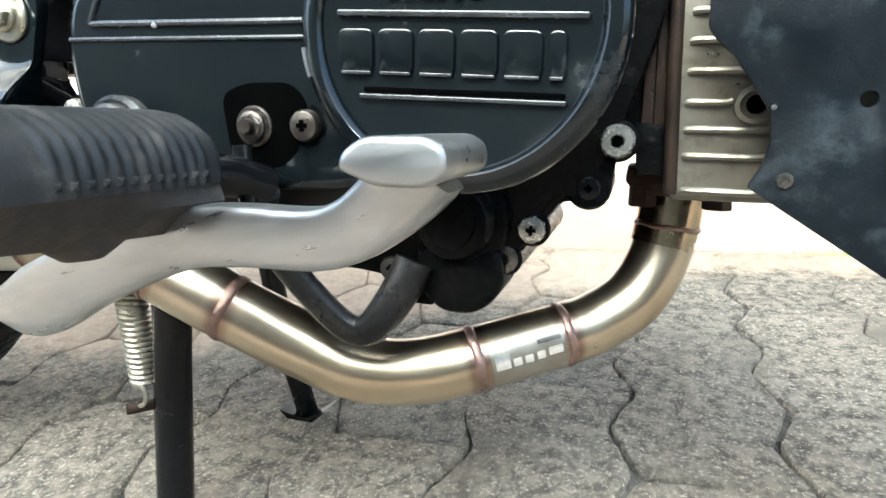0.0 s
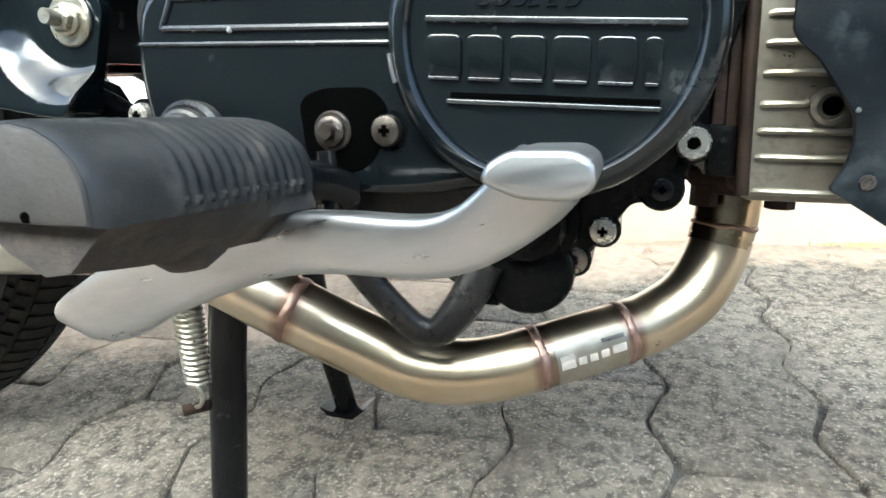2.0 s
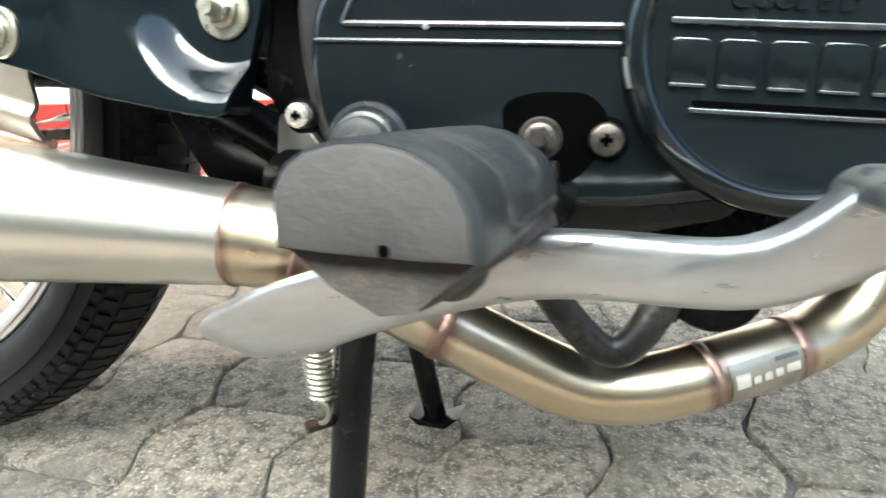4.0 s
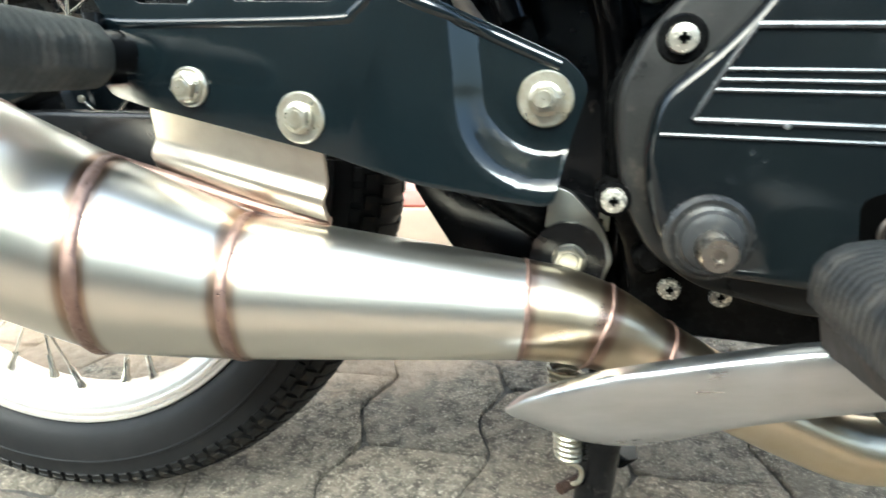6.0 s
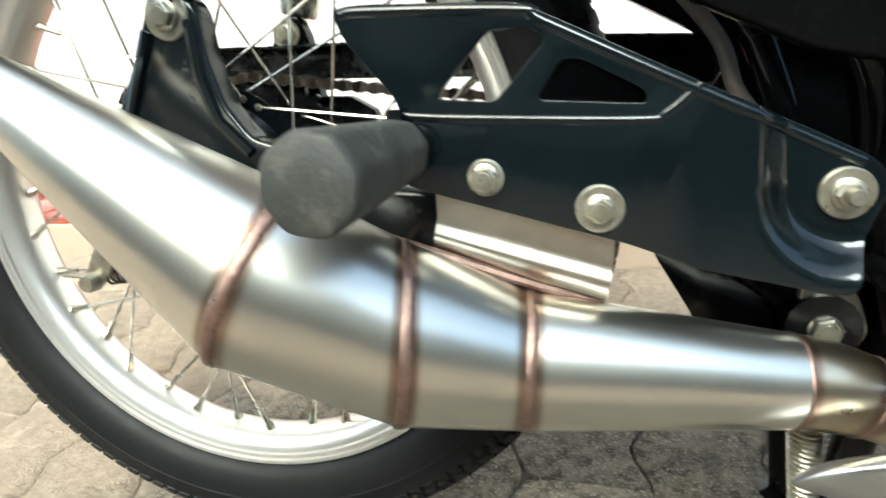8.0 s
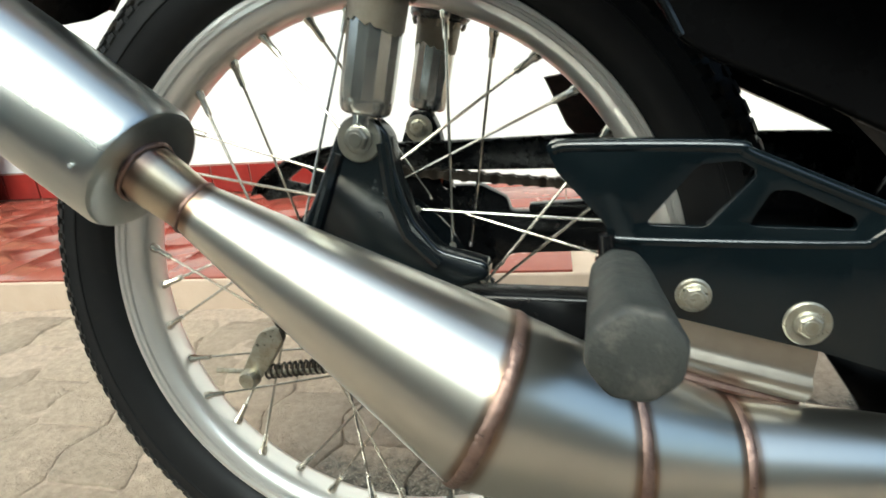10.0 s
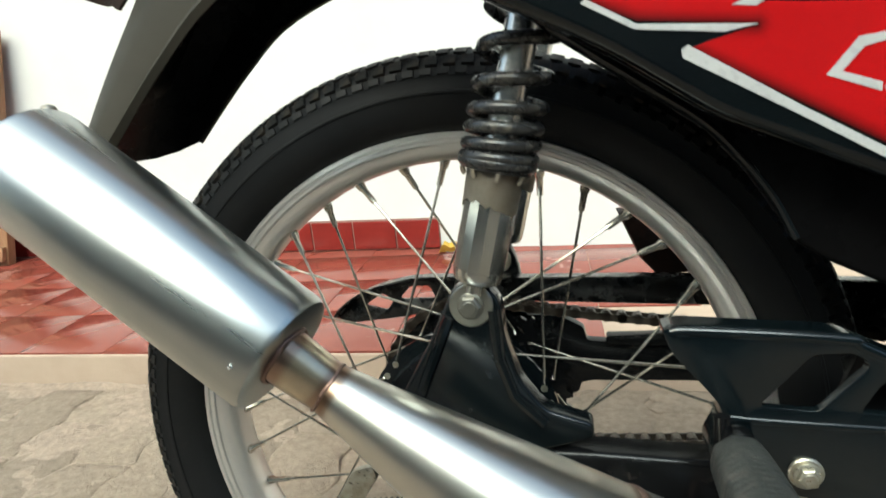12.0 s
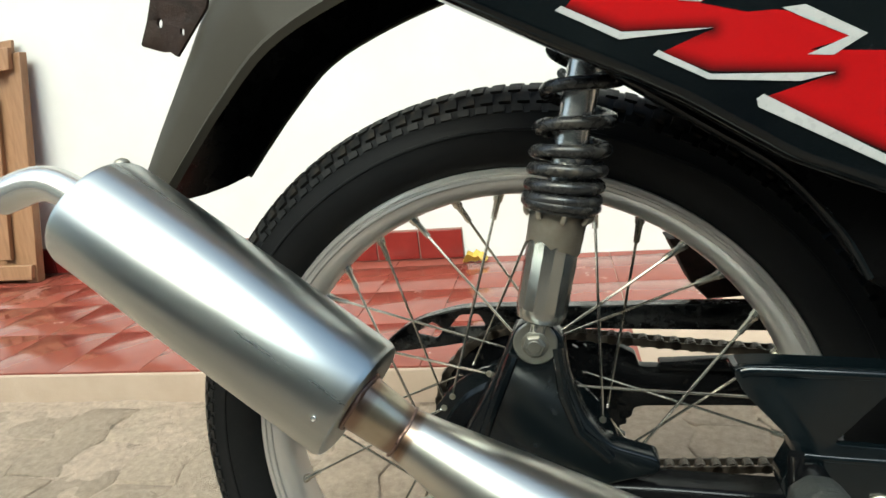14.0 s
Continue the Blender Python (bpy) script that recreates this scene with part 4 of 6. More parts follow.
def build_peg_plate():
    out = round_poly([(0.1315, 0.3985), (0.150, 0.4005), (0.226, 0.3995), (0.240, 0.394), (0.310, 0.364), (0.360, 0.344), (0.391, 0.3305), (0.4005, 0.320), (0.393, 0.293), (0.388, 0.2675),
                      (0.372, 0.2685), (0.322, 0.2755), (0.284, 0.2865), (0.186, 0.307), (0.167, 0.312), (0.160, 0.328), (0.168, 0.347), (0.1655, 0.3545), (0.158, 0.3630), (0.1385, 0.3835)], 0.006)
    h1 = round_poly([(0.186, 0.355), (0.211, 0.387), (0.231, 0.389), (0.2405, 0.383), (0.217, 0.354)], 0.004)
    h2 = round_poly([(0.237, 0.355), (0.247, 0.374), (0.257, 0.374), (0.287, 0.360), (0.288, 0.354)], 0.004)

    def dish(x, z):
        """The pressed pocket round the front bolt, open to the upper edge."""
        if z > 0.318:
            d = x - (0.3425 - (z - 0.318) * 0.12)
        else:
            d = 0.0405 - math.hypot(x - 0.383, z - 0.318)
        s = min(max((d + 0.005) / 0.020, 0.0), 1.0)
        return 0.0150 * s * s * (3 - 2 * s)
    bm = prism(out, -0.1085, -0.1085 + 0.0060, 0.0032, holes=(h1, h2), seg=3)
    # finer mesh where the pocket is pressed in
    for _ in range(6):
        long = [e for e in bm.edges if e.calc_length() > 0.0042 and e.verts[0].co.x > 0.300 and e.verts[1].co.x > 0.300]
        if long:
            bmesh.ops.subdivide_edges(bm, edges=long, cuts=1, use_grid_fill=True)
            bmesh.ops.triangulate(bm, faces=[f for f in bm.faces if len(f.verts) > 4])
    for v in bm.verts:
        v.co.y += dish(v.co.x, v.co.z)
    pl = part("footpeg_plate", bm, PLATE_BLACK, bike, "blue-black enamelled pressed footpeg plate")
    # folded edges behind the face
    edge = [(x, z) for x, z in out]
    rows = [[(x, -0.1045 + dish(x, z), z) for x, z in edge + edge[:1]], [(x, -0.088, z) for x, z in edge + edge[:1]]]
    part("folded_edge", sheet(rows, 0.002), PLATE_BLACK, pl)
    part("ridge", tube(curve_points([(0.168, -0.1064, 0.3462), (0.20, -0.1066, 0.3455), (0.285, -0.1066, 0.3462), (0.297, -0.1066, 0.3495), (0.311, -0.1064, 0.3625)], 5), 0.0030, 14), PLATE_BLACK, pl)
    lip = curve_points([(0.1365, 0.3950), (0.150, 0.3966), (0.226, 0.3956), (0.2380, 0.3905), (0.3080, 0.3605), (0.358, 0.3400), (0.3870, 0.3280)], 8)
    part("rolled_lip", tube([(x, -0.1056 + dish(x, z), z) for x, z in lip], 0.0040, 14), PLATE_BLACK, pl)
    bolt(pl, (0.213, -0.1085, 0.3166), 0.0062, 0.0095, 0.006, turn=0.2)
    bolt(pl, (0.2702, -0.1085, 0.3035), 0.0062, 0.0120, 0.005, turn=0.5)
    bolt(pl, (0.3815, -0.0940, 0.3137), 0.0064, 0.0125, 0.006, turn=0.1, axis_tip=0.006)
    # passenger footpeg, folded out
    octagon = round_poly([(0.0174 * math.cos(0.3 + k * math.pi / 4), 0.0174 * math.sin(0.3 + k * math.pi / 4)) for k in range(8)], 0.0030, 2)
    peg = bmesh.new()
    grid = []
    rows = [(0.0, 0.80), (0.002, 0.90), (0.006, 0.95), (0.010, 0.955)]
    for k in range(66):
        h = 0.012 + 0.084 * k / 65
        rows.append((h, 0.96 + 0.17 * max(0.0, (h - 0.012) / 0.084) + (0.016 * (0.5 - 0.5 * math.cos(2 * math.pi * k / 4.0)) if k < 56 else 0.016)))
    rows += [(0.0985, 1.155), (0.1012, 1.13), (0.1028, 1.09), (0.1035, 1.03), (0.1035, 0.3)]
    for h, f in rows:
        grid.append([peg.verts.new((0.173 + a * f, -0.124 - h, 0.3305 - 0.012 * h + b * f)) for a, b in octagon])
    for a, b in zip(grid, grid[1:]):
        for i in range(len(a)):
            peg.faces.new((a[i], a[(i + 1) % len(a)], b[(i + 1) % len(a)], b[i]))
    peg.faces.new(grid[0])
    peg.faces.new(list(reversed(grid[-1])))
    pp = part("passenger_footpeg", peg, PEG_RUBBER, pl, "dusty black rubber passenger footpeg")
    part("hinge", tube([(0.176, -0.100, 0.333), (0.174, -0.126, 0.3315)], 0.0105, 14), FRAME_BLACK, pp)
    part("hinge_pin", tube([(0.166, -0.113, 0.350), (0.168, -0.113, 0.317)], 0.0045, 10), FRAME_BLACK, pp)


def catmull_tube(pts, n=6, seg=28, bm=None, caps=False):
    c = curve_points(pts, n)
    return tube([p[:3] for p in c], [float(p[3]) for p in c], seg, caps, bm)


def weld_ring(parent, p, axis, r, wide=0.0042):
    """A low rippled bead round a joint, laid drop by drop."""
    rng = random.Random(int(abs(p[0]) * 9999))
    a, u, v = frame_of(axis)
    seg = max(60, int(r * 4200))
    w = bmesh.new()
    rows = []
    for k in range(seg):
        q = 2 * math.pi * k / seg
        o = u * math.cos(q) + v * math.sin(q)
        drop = 0.55 + 0.45 * abs(math.sin(q * r / 0.0011)) * rng.uniform(0.8, 1.1)
        sway = 0.0003 * math.sin(q * 5 + p[0] * 90) + rng.uniform(-0.00012, 0.00012)
        half = wide * 0.42 * rng.uniform(0.88, 1.10)
        rows.append([w.verts.new(Vector(p) + o * (r + lift) + a * (sway + half * f))
                     for f, lift in ((-1, -0.0006), (-0.75, 0.0004), (-0.3, 0.00055 + 0.00035 * drop), (0.3, 0.00055 + 0.00035 * drop), (0.75, 0.0004), (1, -0.0006))])
    for x, y in zip(rows, rows[1:] + rows[:1]):
        for k in range(5):
            w.faces.new((x[k], x[k + 1], y[k + 1], y[k]))
    return part("weld", w, WELD, parent, "brown heat-tinted weld bead")


def heat_tint(bm, welds, reach):
    """Marks how far the heat of each weld has browned the metal."""
    fade = bm.verts.layers.float.new("fade")
    for v in bm.verts:
        best = 0.0
        for p, axis, r in welds:
            off = v.co - Vector(p)
            if off.length < r * 1.6 + 0.01:
                d = abs(off.dot(Vector(axis).normalized()))
                f = min(max((reach - d) / (reach * 0.6), 0.0), 1.0)
                best = max(best, f * f * (3 - 2 * f))
        v[fade] = best
    return bm


def build_exhaust():
    h = [(0.6960, 0.0165, 0.2360, 0.0158), (0.6945, 0.0150, 0.2180, 0.0160), (0.6905, 0.0110, 0.1970, 0.0161), (0.6800, 0.0040, 0.1770, 0.0163), (0.6630, -0.0060, 0.1645, 0.0164),
         (0.6450, -0.0165, 0.1580, 0.0166), (0.6040, -0.0388, 0.1475, 0.0168), (0.5830, -0.0470, 0.1420, 0.0170), (0.5650, -0.0510, 0.1395, 0.0172), (0.5450, -0.0540, 0.1405, 0.0174),
         (0.5240, -0.0570, 0.1475, 0.0176), (0.4774, -0.0659, 0.1690, 0.0177), (0.4400, -0.0740, 0.1900, 0.0185), (0.4240, -0.0765, 0.1985, 0.0205), (0.4100, -0.0780, 0.2040, 0.0225), (0.3920, -0.0795, 0.2080, 0.0245),
         (0.3744, -0.0817, 0.2098, 0.0257)]
    header_welds = [((0.645, -0.0165, 0.158), (0.9, 0.5, 0.2), 0.0166), ((0.604, -0.0388, 0.1475), (0.9, 0.45, 0.24), 0.0168), ((0.4774, -0.0659, 0.1690), (0.9, 0.2, -0.42), 0.0177),
                    ((0.441, -0.0738, 0.1895), (0.88, 0.2, -0.46), 0.0184), ((0.4115, -0.0780, 0.2035), (0.93, 0.1, -0.33), 0.0222), ((0.3744, -0.0817, 0.2098), (0.14, 0.016, -0.008), 0.0256)]
    ex = part("exhaust", heat_tint(catmull_tube(h, 16), header_welds, 0.0085), HEADER, bike, "straw-tinted stainless header and expansion chamber exhaust")
    part("port_pipe", catmull_tube([(0.6968, 0.0172, 0.2430, 0.0160), (0.6960, 0.0165, 0.2360, 0.0162), (0.6945, 0.0150, 0.2180, 0.0163), (0.6920, 0.0125, 0.2040, 0.0163)], 5), HEADER_HOT, ex)
    cone = [(0.3744, -0.0817, 0.2098, 0.0257), (0.2372, -0.1060, 0.2176, 0.0378), (0.1712, -0.1226, 0.2335, 0.0496), (0.1035, -0.1465, 0.2668, 0.0494), (-0.0542, -0.1523, 0.3687, 0.0152)]
    P = [Vector(q[:3]) for q in cone]
    RR = [q[3] for q in cone]
    # the way each joint faces; the belly is cut almost upright
    FACE = [P[1] - P[0], Vector((-1, -0.14, 0.01)), Vector((-1, -0.36, 0.06)), Vector((-1, -0.13, 0.47)), P[4] - P[3]]

    def cone_ring(i, lift=0.0, toward=None, far=0.0, seg=64):
        """The mitred ring at a joint, or one a little way along towards the next joint."""
        d = FACE[i].normalized()
        side = d.cross(Vector((0, 1, 0))).normalized()
        other = d.cross(side)
        ring = [P[i] + (side * math.cos(2 * math.pi * k / seg) + other * math.sin(2 * math.pi * k / seg)) * (RR[i] + lift) for k in range(seg)]
        if toward is not None:
            f = far / (P[toward] - P[i]).length
            ring = [p.lerp(q, f) for p, q in zip(ring, cone_ring(toward, lift))]
        return ring

    def skin(*rings):
        bm = bmesh.new()
        vs = [[bm.verts.new(p) for p in r] for r in rings]
        for r, q in zip(vs, vs[1:]):
            for k in range(len(r)):
                bm.faces.new((r[k], r[(k + 1) % len(r)], q[(k + 1) % len(r)], q[k]))
        return bm
    for i, nm in enumerate(("diverging_cone", "belly", "belly_band", "converging_cone")):
        first_ring, last_ring = cone_ring(i), cone_ring(i + 1)
        span = (P[i + 1] - P[i]).length
        stops = [0.0, 0.002, 0.004, 0.006, 0.008, 0.010, 0.013]
        stops = [k / span for k in stops] + [0.35, 0.65] + [1 - k / span for k in reversed(stops)]
        bm = skin(*[[p.lerp(q, k) for p, q in zip(first_ring, last_ring)] for k in stops])
        fade = bm.verts.layers.float.new("fade")
        bm.verts.ensure_lookup_table()
        for j, k in enumerate(stops):
            d = min(k if i > 0 else 0.5, 1 - k) * span
            f = min(max((0.0092 - d) / 0.0045, 0.0), 1.0)
            for q in range(64):
                bm.verts[j * 64 + q][fade] = f * f * (3 - 2 * f)
        part(nm, bm, STEEL, ex)
    a, b = Vector((-0.0765, -0.1589, 0.3892)), Vector((-0.2455, -0.1468, 0.5005))
    axis = (b - a).normalized()
    neck = tube([Vector(cone[4][:3]).lerp(a + axis * 0.003, k / 12) for k in range(13)], [0.0152 + 0.0020 * k / 12 for k in range(13)], 40, False)
    part("neck", heat_tint(neck, [(P[4], a - P[4], 0.016), (a, axis, 0.018)], 0.011), HEADER, ex)
    ln = (b - a).length
    mf = part("muffler", lathe([(0.012, 0.0015), (0.0335, 0.0), (0.0360, 0.0012), (0.0376, 0.0045), (0.0383, ln * 0.5), (0.0383, ln - 0.005), (0.0372, ln - 0.0015), (0.0350, ln), (0.010, ln - 0.002)], a, axis, 72), MUFFLER_STEEL, ex,
              "brushed stainless muffler can")
    part("rivet", lathe([(0.0052, 0.0), (0.0050, 0.002), (0.003, 0.0042), (0, 0.0045)], (-0.2265, -0.1440, 0.5282), (-0.50, 0.0, 0.85), 16), ZINC, mf)
    part("rivet", lathe([(0.0016, 0.0), (0.0014, 0.0012), (0, 0.0014)], a + axis * 0.013 + Vector((0, -0.0380, 0.0)), (0, -1, 0.1), 10), CHROME, mf)
    part("tail_pipe", catmull_tube([(*(b - axis * 0.01), 0.0115), (*(b + axis * 0.020), 0.0115), (*(b + axis * 0.042 + Vector((-0.006, -0.002, -0.004))), 0.0115),
                                    (*(b + axis * 0.060 + Vector((-0.022, -0.006, -0.022))), 0.0115)], 6, 24), CHROME, mf, "short curved chrome tail pipe")
    # welds
    for i in (1, 2, 3):
        weld_ring(ex, P[i], FACE[i], RR[i], 0.0086)
    for p, ax, r, wide in ((P[0], P[0] - P[1], 0.0256, 0.0035),
                           (P[4], P[3] - a, 0.0156, 0.003), (a, axis, 0.0180, 0.004),
                           (Vector((0.645, -0.0165, 0.158)), (0.9, 0.5, 0.2), 0.0166, 0.0062), (Vector((0.604, -0.0388, 0.1475)), (0.9, 0.45, 0.24), 0.0168, 0.0066),
                           (Vector((0.4774, -0.0659, 0.1690)), (0.9, 0.2, -0.42), 0.0177, 0.0075), (Vector((0.441, -0.0738, 0.1895)), (0.88, 0.2, -0.46), 0.0184, 0.003),
                           (Vector((0.4115, -0.0780, 0.2035)), (0.93, 0.1, -0.33), 0.0222, 0.003), (Vector((0.6942, 0.0146, 0.2145)), (0.1, 0.1, 1), 0.0162, 0.004)):
        weld_ring(ex, p, ax, r, wide)
    # clouded badge on the lower run
    rows = []
    for t in np.linspace(0.10, 0.92, 8):
        c = Vector((0.604, -0.0388, 0.1475)).lerp(Vector((0.645, -0.0165, 0.158)), t)
        d = Vector((0.041, 0.0223, 0.0105)).normalized()
        up = Vector((0, 0, 1))
        up = (up - d * up.dot(d)).normalized()
        near = d.cross(up)
        near = near if near.y < 0 else -near
        rows.append([c + (near * math.cos(q) + up * math.sin(q)) * 0.01735 for q in np.linspace(-0.75, 0.62, 10)])
    bd = part("badge", sheet(rows, 0.0003), BADGE, ex, "frosted maker's badge etched on the pipe")
    for t0, t1, q0, q1 in ((0.62, 0.88, 0.36, 0.48), (0.14, 0.30, -0.10, 0.30), (0.33, 0.42, -0.08, 0.14), (0.46, 0.55, -0.08, 0.14), (0.59, 0.68, -0.06, 0.16), (0.72, 0.88, -0.04, 0.20)):
        rr = []
        for t in np.linspace(t0, t1, 4):
            c = Vector((0.604, -0.0388, 0.1475)).lerp(Vector((0.645, -0.0165, 0.158)), t)
            rr.append([c + (near * math.cos(q) + up * math.sin(q)) * 0.0178 for q in np.linspace(q0, q1, 4)])
        part("mark", sheet(rr, 0.0002), CHROME if q1 < 0.35 else WORN_STEEL, bd)
    # bent mounting strap under the footpeg plate
    rows = []
    for t in np.linspace(0, 1, 6):
        x, z = 0.186 + 0.093 * t, 0.3045 - 0.0200 * t
        rows.append([(x, -0.090, z + 0.012), (x, -0.1050, z + 0.008), (x, -0.1042, z - 0.002), (x, -0.1022, z - 0.012), (x - 0.0003, -0.1028, z - 0.0155),
                     (x - 0.0006, -0.1055, z - 0.0190), (x - 0.001, -0.1058, z - 0.0225), (x - 0.0013, -0.1030, z - 0.027), (x - 0.0016, -0.0985, z - 0.032)])
    part("mounting_strap", sheet(rows, 0.0025), STRAP_STEEL, ex, "bent stainless mounting strap")
    bead = [(0.150, -0.112, 0.2855), (0.170, -0.109, 0.2790), (0.192, -0.104, 0.2720), (0.215, -0.101, 0.2650), (0.240, -0.098, 0.2580), (0.262, -0.094, 0.2530), (0.276, -0.092, 0.2510)]
    part("weld", tube(curve_points(bead, 6), 0.0030, 8), WELD, ex, "brown strap weld bead")
    fl = part("exhaust_flange", prism(round_poly([(0.672, 0.246), (0.718, 0.243), (0.722, 0.236), (0.712, 0.231), (0.680, 0.234), (0.671, 0.239)], 0.003), -0.012, 0.045, 0.002), RUST, ex, "rusty exhaust flange")
    for x in (0.680, 0.7145):
        part("stud_nut", lathe([(0, -0.006), (0.0068, -0.006), (0.0068, 0.004), (0, 0.004)], (x, -0.008, 0.2335), (0, 0, 1), 6), RUST, fl)


def build_engine():
    cy = -0.104
    back = [(0.408, 0.318), (0.420, 0.345), (0.447, 0.372), (0.47, 0.40), (0.70, 0.40), (0.68, 0.30), (0.668, 0.262), (0.655, 0.234), (0.643, 0.236), (0.632, 0.215), (0.618, 0.196), (0.604, 0.181),
            (0.585, 0.180), (0.578, 0.190), (0.545, 0.194), (0.50, 0.193), (0.455, 0.194), (0.430, 0.208), (0.422, 0.240), (0.414, 0.262), (0.410, 0.290)]
    cc = part("crankcase", prism(round_poly(back, 0.006), -0.058, 0.075, 0.004), CASE_BLACK, bike, "black-painted engine crankcase")
    flange = [(0.412, 0.318), (0.424, 0.345), (0.452, 0.375), (0.48, 0.40), (0.60, 0.40), (0.62, 0.30), (0.60, 0.235), (0.55, 0.222), (0.50, 0.220), (0.455, 0.230), (0.432, 0.245), (0.420, 0.266), (0.414, 0.292)]
    part("cover_flange", prism(round_poly(flange, 0.008), -0.088, -0.056, 0.004, seg=3), DUSTY_CASE, cc, "dusty black cover flange")
    pan = [(0.4265, 0.305), (0.4300, 0.318), (0.4480, 0.334), (0.4620, 0.350), (0.480, 0.380), (0.60, 0.385), (0.60, 0.245), (0.560, 0.238), (0.500, 0.236), (0.455, 0.240), (0.436, 0.250), (0.4285, 0.270), (0.4255, 0.290)]
    pc = part("clutch_cover", prism(round_poly(pan, 0.008), cy, -0.085, 0.006, seg=4), GLOSS_BLACK, cc, "gloss black engine side cover with raised ridges")
    for x0, z0, x1, z1, r in ((0.430, 0.3003, 0.556, 0.2985, 0.0010), (0.443, 0.3065, 0.556, 0.3045, 0.0014), (0.448, 0.3185, 0.556, 0.3175, 0.0010), (0.4505, 0.3225, 0.556, 0.3215, 0.0010),
                              (0.4530, 0.3265, 0.556, 0.3258, 0.0010), (0.462, 0.3430, 0.556, 0.3420, 0.0016)):
        part("ridge", tube([(x0, cy, z0), (x0 + 0.002, cy - 0.0004, z0), (x1, cy - 0.0004, z1)], r, 8), RIDGE, pc)
    part("edge_ridge", tube(curve_points([(0.442, cy, 0.3065), (0.447, cy - 0.0003, 0.3165), (0.4535, cy - 0.0003, 0.329), (0.462, cy - 0.0003, 0.3435)], 4), 0.0012, 8), RIDGE, pc)
    part("chip", lathe([(0.0016, 0), (0.001, 0.0006), (0, 0.0007)], (0.4774, cy - 0.0012, 0.3052), seg=8), ALLOY, pc)
    # round cover with the raised rim
    c0 = Vector((0.611, -0.100, 0.3005))
    rc = part("round_cover", lathe([(0.0600, 0.0), (0.0605, 0.008), (0.0590, 0.0125), (0.0560, 0.0145), (0.0530, 0.0150), (0.0515, 0.0140), (0.0505, 0.0115), (0.047, 0.0105), (0, 0.0105)], c0, seg=96),
              GLOSS_BLACK, cc, "round gloss black clutch cover with embossed lettering blocks")
    fy = c0.y - 0.0105

    def slab(x0, z0, x1, z1, hgt, r=0.0015, skew=-0.045):
        pts = [(x0, z0), (x1, z0 + (x1 - x0) * skew), (x1, z1 + (x1 - x0) * skew), (x0, z1)]
        return prism(round_poly(pts, r), fy - hgt, fy + 0.001, 0.0006)
    part("bar", slab(0.5665, 0.3045, 0.6575, 0.3068, 0.0022, 0.0008), RIDGE, rc)
    part("bar", slab(0.5750, 0.2752, 0.6515, 0.2770, 0.0022, 0.0008, -0.035), RIDGE, rc)
    # the groove is a flat strip in the colour of its shade
    part("groove", slab(0.5760, 0.2772, 0.6510, 0.2796, 0.0003, 0.0008, -0.035), HOLE_SHADE, rc)
    for i in range(6):
        x0 = 0.5670 + 0.0155 * i
        zz = 0.2845 - 0.0006 * i
        wdt = 0.0135 if i < 5 else 0.0060
        lb = part("letter_block", slab(x0, zz, x0 + wdt, zz + 0.0158, 0.0020, 0.003), GLOSS_BLACK, rc)
        # a thin lighter bar stands for the highlight along the lower edge
        part("worn_edge", slab(x0 + 0.0008, zz - 0.0004, x0 + wdt - 0.0008, zz + 0.0008, 0.0022, 0.0004), RIDGE, lb)
    part("edge_wear", tube(curve_points([(0.5525, -0.1125, 0.2935), (0.5535, -0.1125, 0.2880), (0.5550, -0.1125, 0.2830)], 4), 0.0012, 6), ALLOY, rc)
    for i, ch in enumerate("COOLED"):
        txt = bpy.data.curves.new("letter", "FONT")
        txt.body, txt.size, txt.extrude = ch, 0.0085, 0.0010
        tob = new("letter", txt)
        wm = bpy.data.meshes.new_from_object(tob.evaluated_get(bpy.context.evaluated_depsgraph_get()))
        wm.transform(Matrix.Translation((0.5845 + 0.0064 * i, fy - 0.0004, 0.3094 - 0.0003 * i)) @ Matrix.Rotation(radians(90), 4, "X"))
        bpy.data.objects.remove(tob)
        wm.materials.clear()
        wm.materials.append(GLOSS_BLACK)
        letter = new("letter", wm)
        letter.parent = rc
    # kick shaft boss, screws, adjuster
    boss = part("shaft_boss", lathe([(0.0, 0), (0.0185, 0.0), (0.0185, 0.004), (0.0165, 0.006), (0.0150, 0.006), (0.0145, 0.009), (0.0120, 0.010), (0.0115, 0.013), (0, 0.013)], (0.4535, cy + 0.002, 0.2580), seg=40), BOSS_STEEL, cc,
                "scuffed grey shaft boss with oil seal")
    part("oil_seal", lathe([(0.0142, 0.0061), (0.0142, 0.0072), (0.0126, 0.0102), (0.0118, 0.0128), (0.0090, 0.0140), (0.0, 0.0142)], (0.4535, cy + 0.002, 0.2580), seg=40), RUBBER, boss)
    part("splined_shaft", lathe([(0.0078, 0.008), (0.0078, 0.024), (0.0068, 0.026), (0.0028, 0.026), (0.0022, 0.024), (0, 0.024)], (0.4535, cy + 0.002, 0.2572), (0.03, -1, -0.06), 20), WORN_STEEL, boss)
    screw(cc, (0.4368, -0.0880, 0.3393), 0.0066, 0.006, BRIGHT_SCREW)
    part("lug", lathe([(0.011, -0.01), (0.011, 0.0035), (0.0095, 0.005), (0, 0.005)], (0.4368, -0.084, 0.3393), seg=24), CASE_BLACK, cc)
    screw(cc, (0.4144, -0.0890, 0.2694), 0.0060, 0.005, BRIGHT_SCREW)
    part("lug", lathe([(0.008, -0.03), (0.008, 0.002), (0, 0.002)], (0.4144, -0.087, 0.2694), seg=20), CASE_BLACK, cc)
    screw(cc, (0.4693, -0.0690, 0.2215), 0.0052, 0.004, BRIGHT_SCREW)
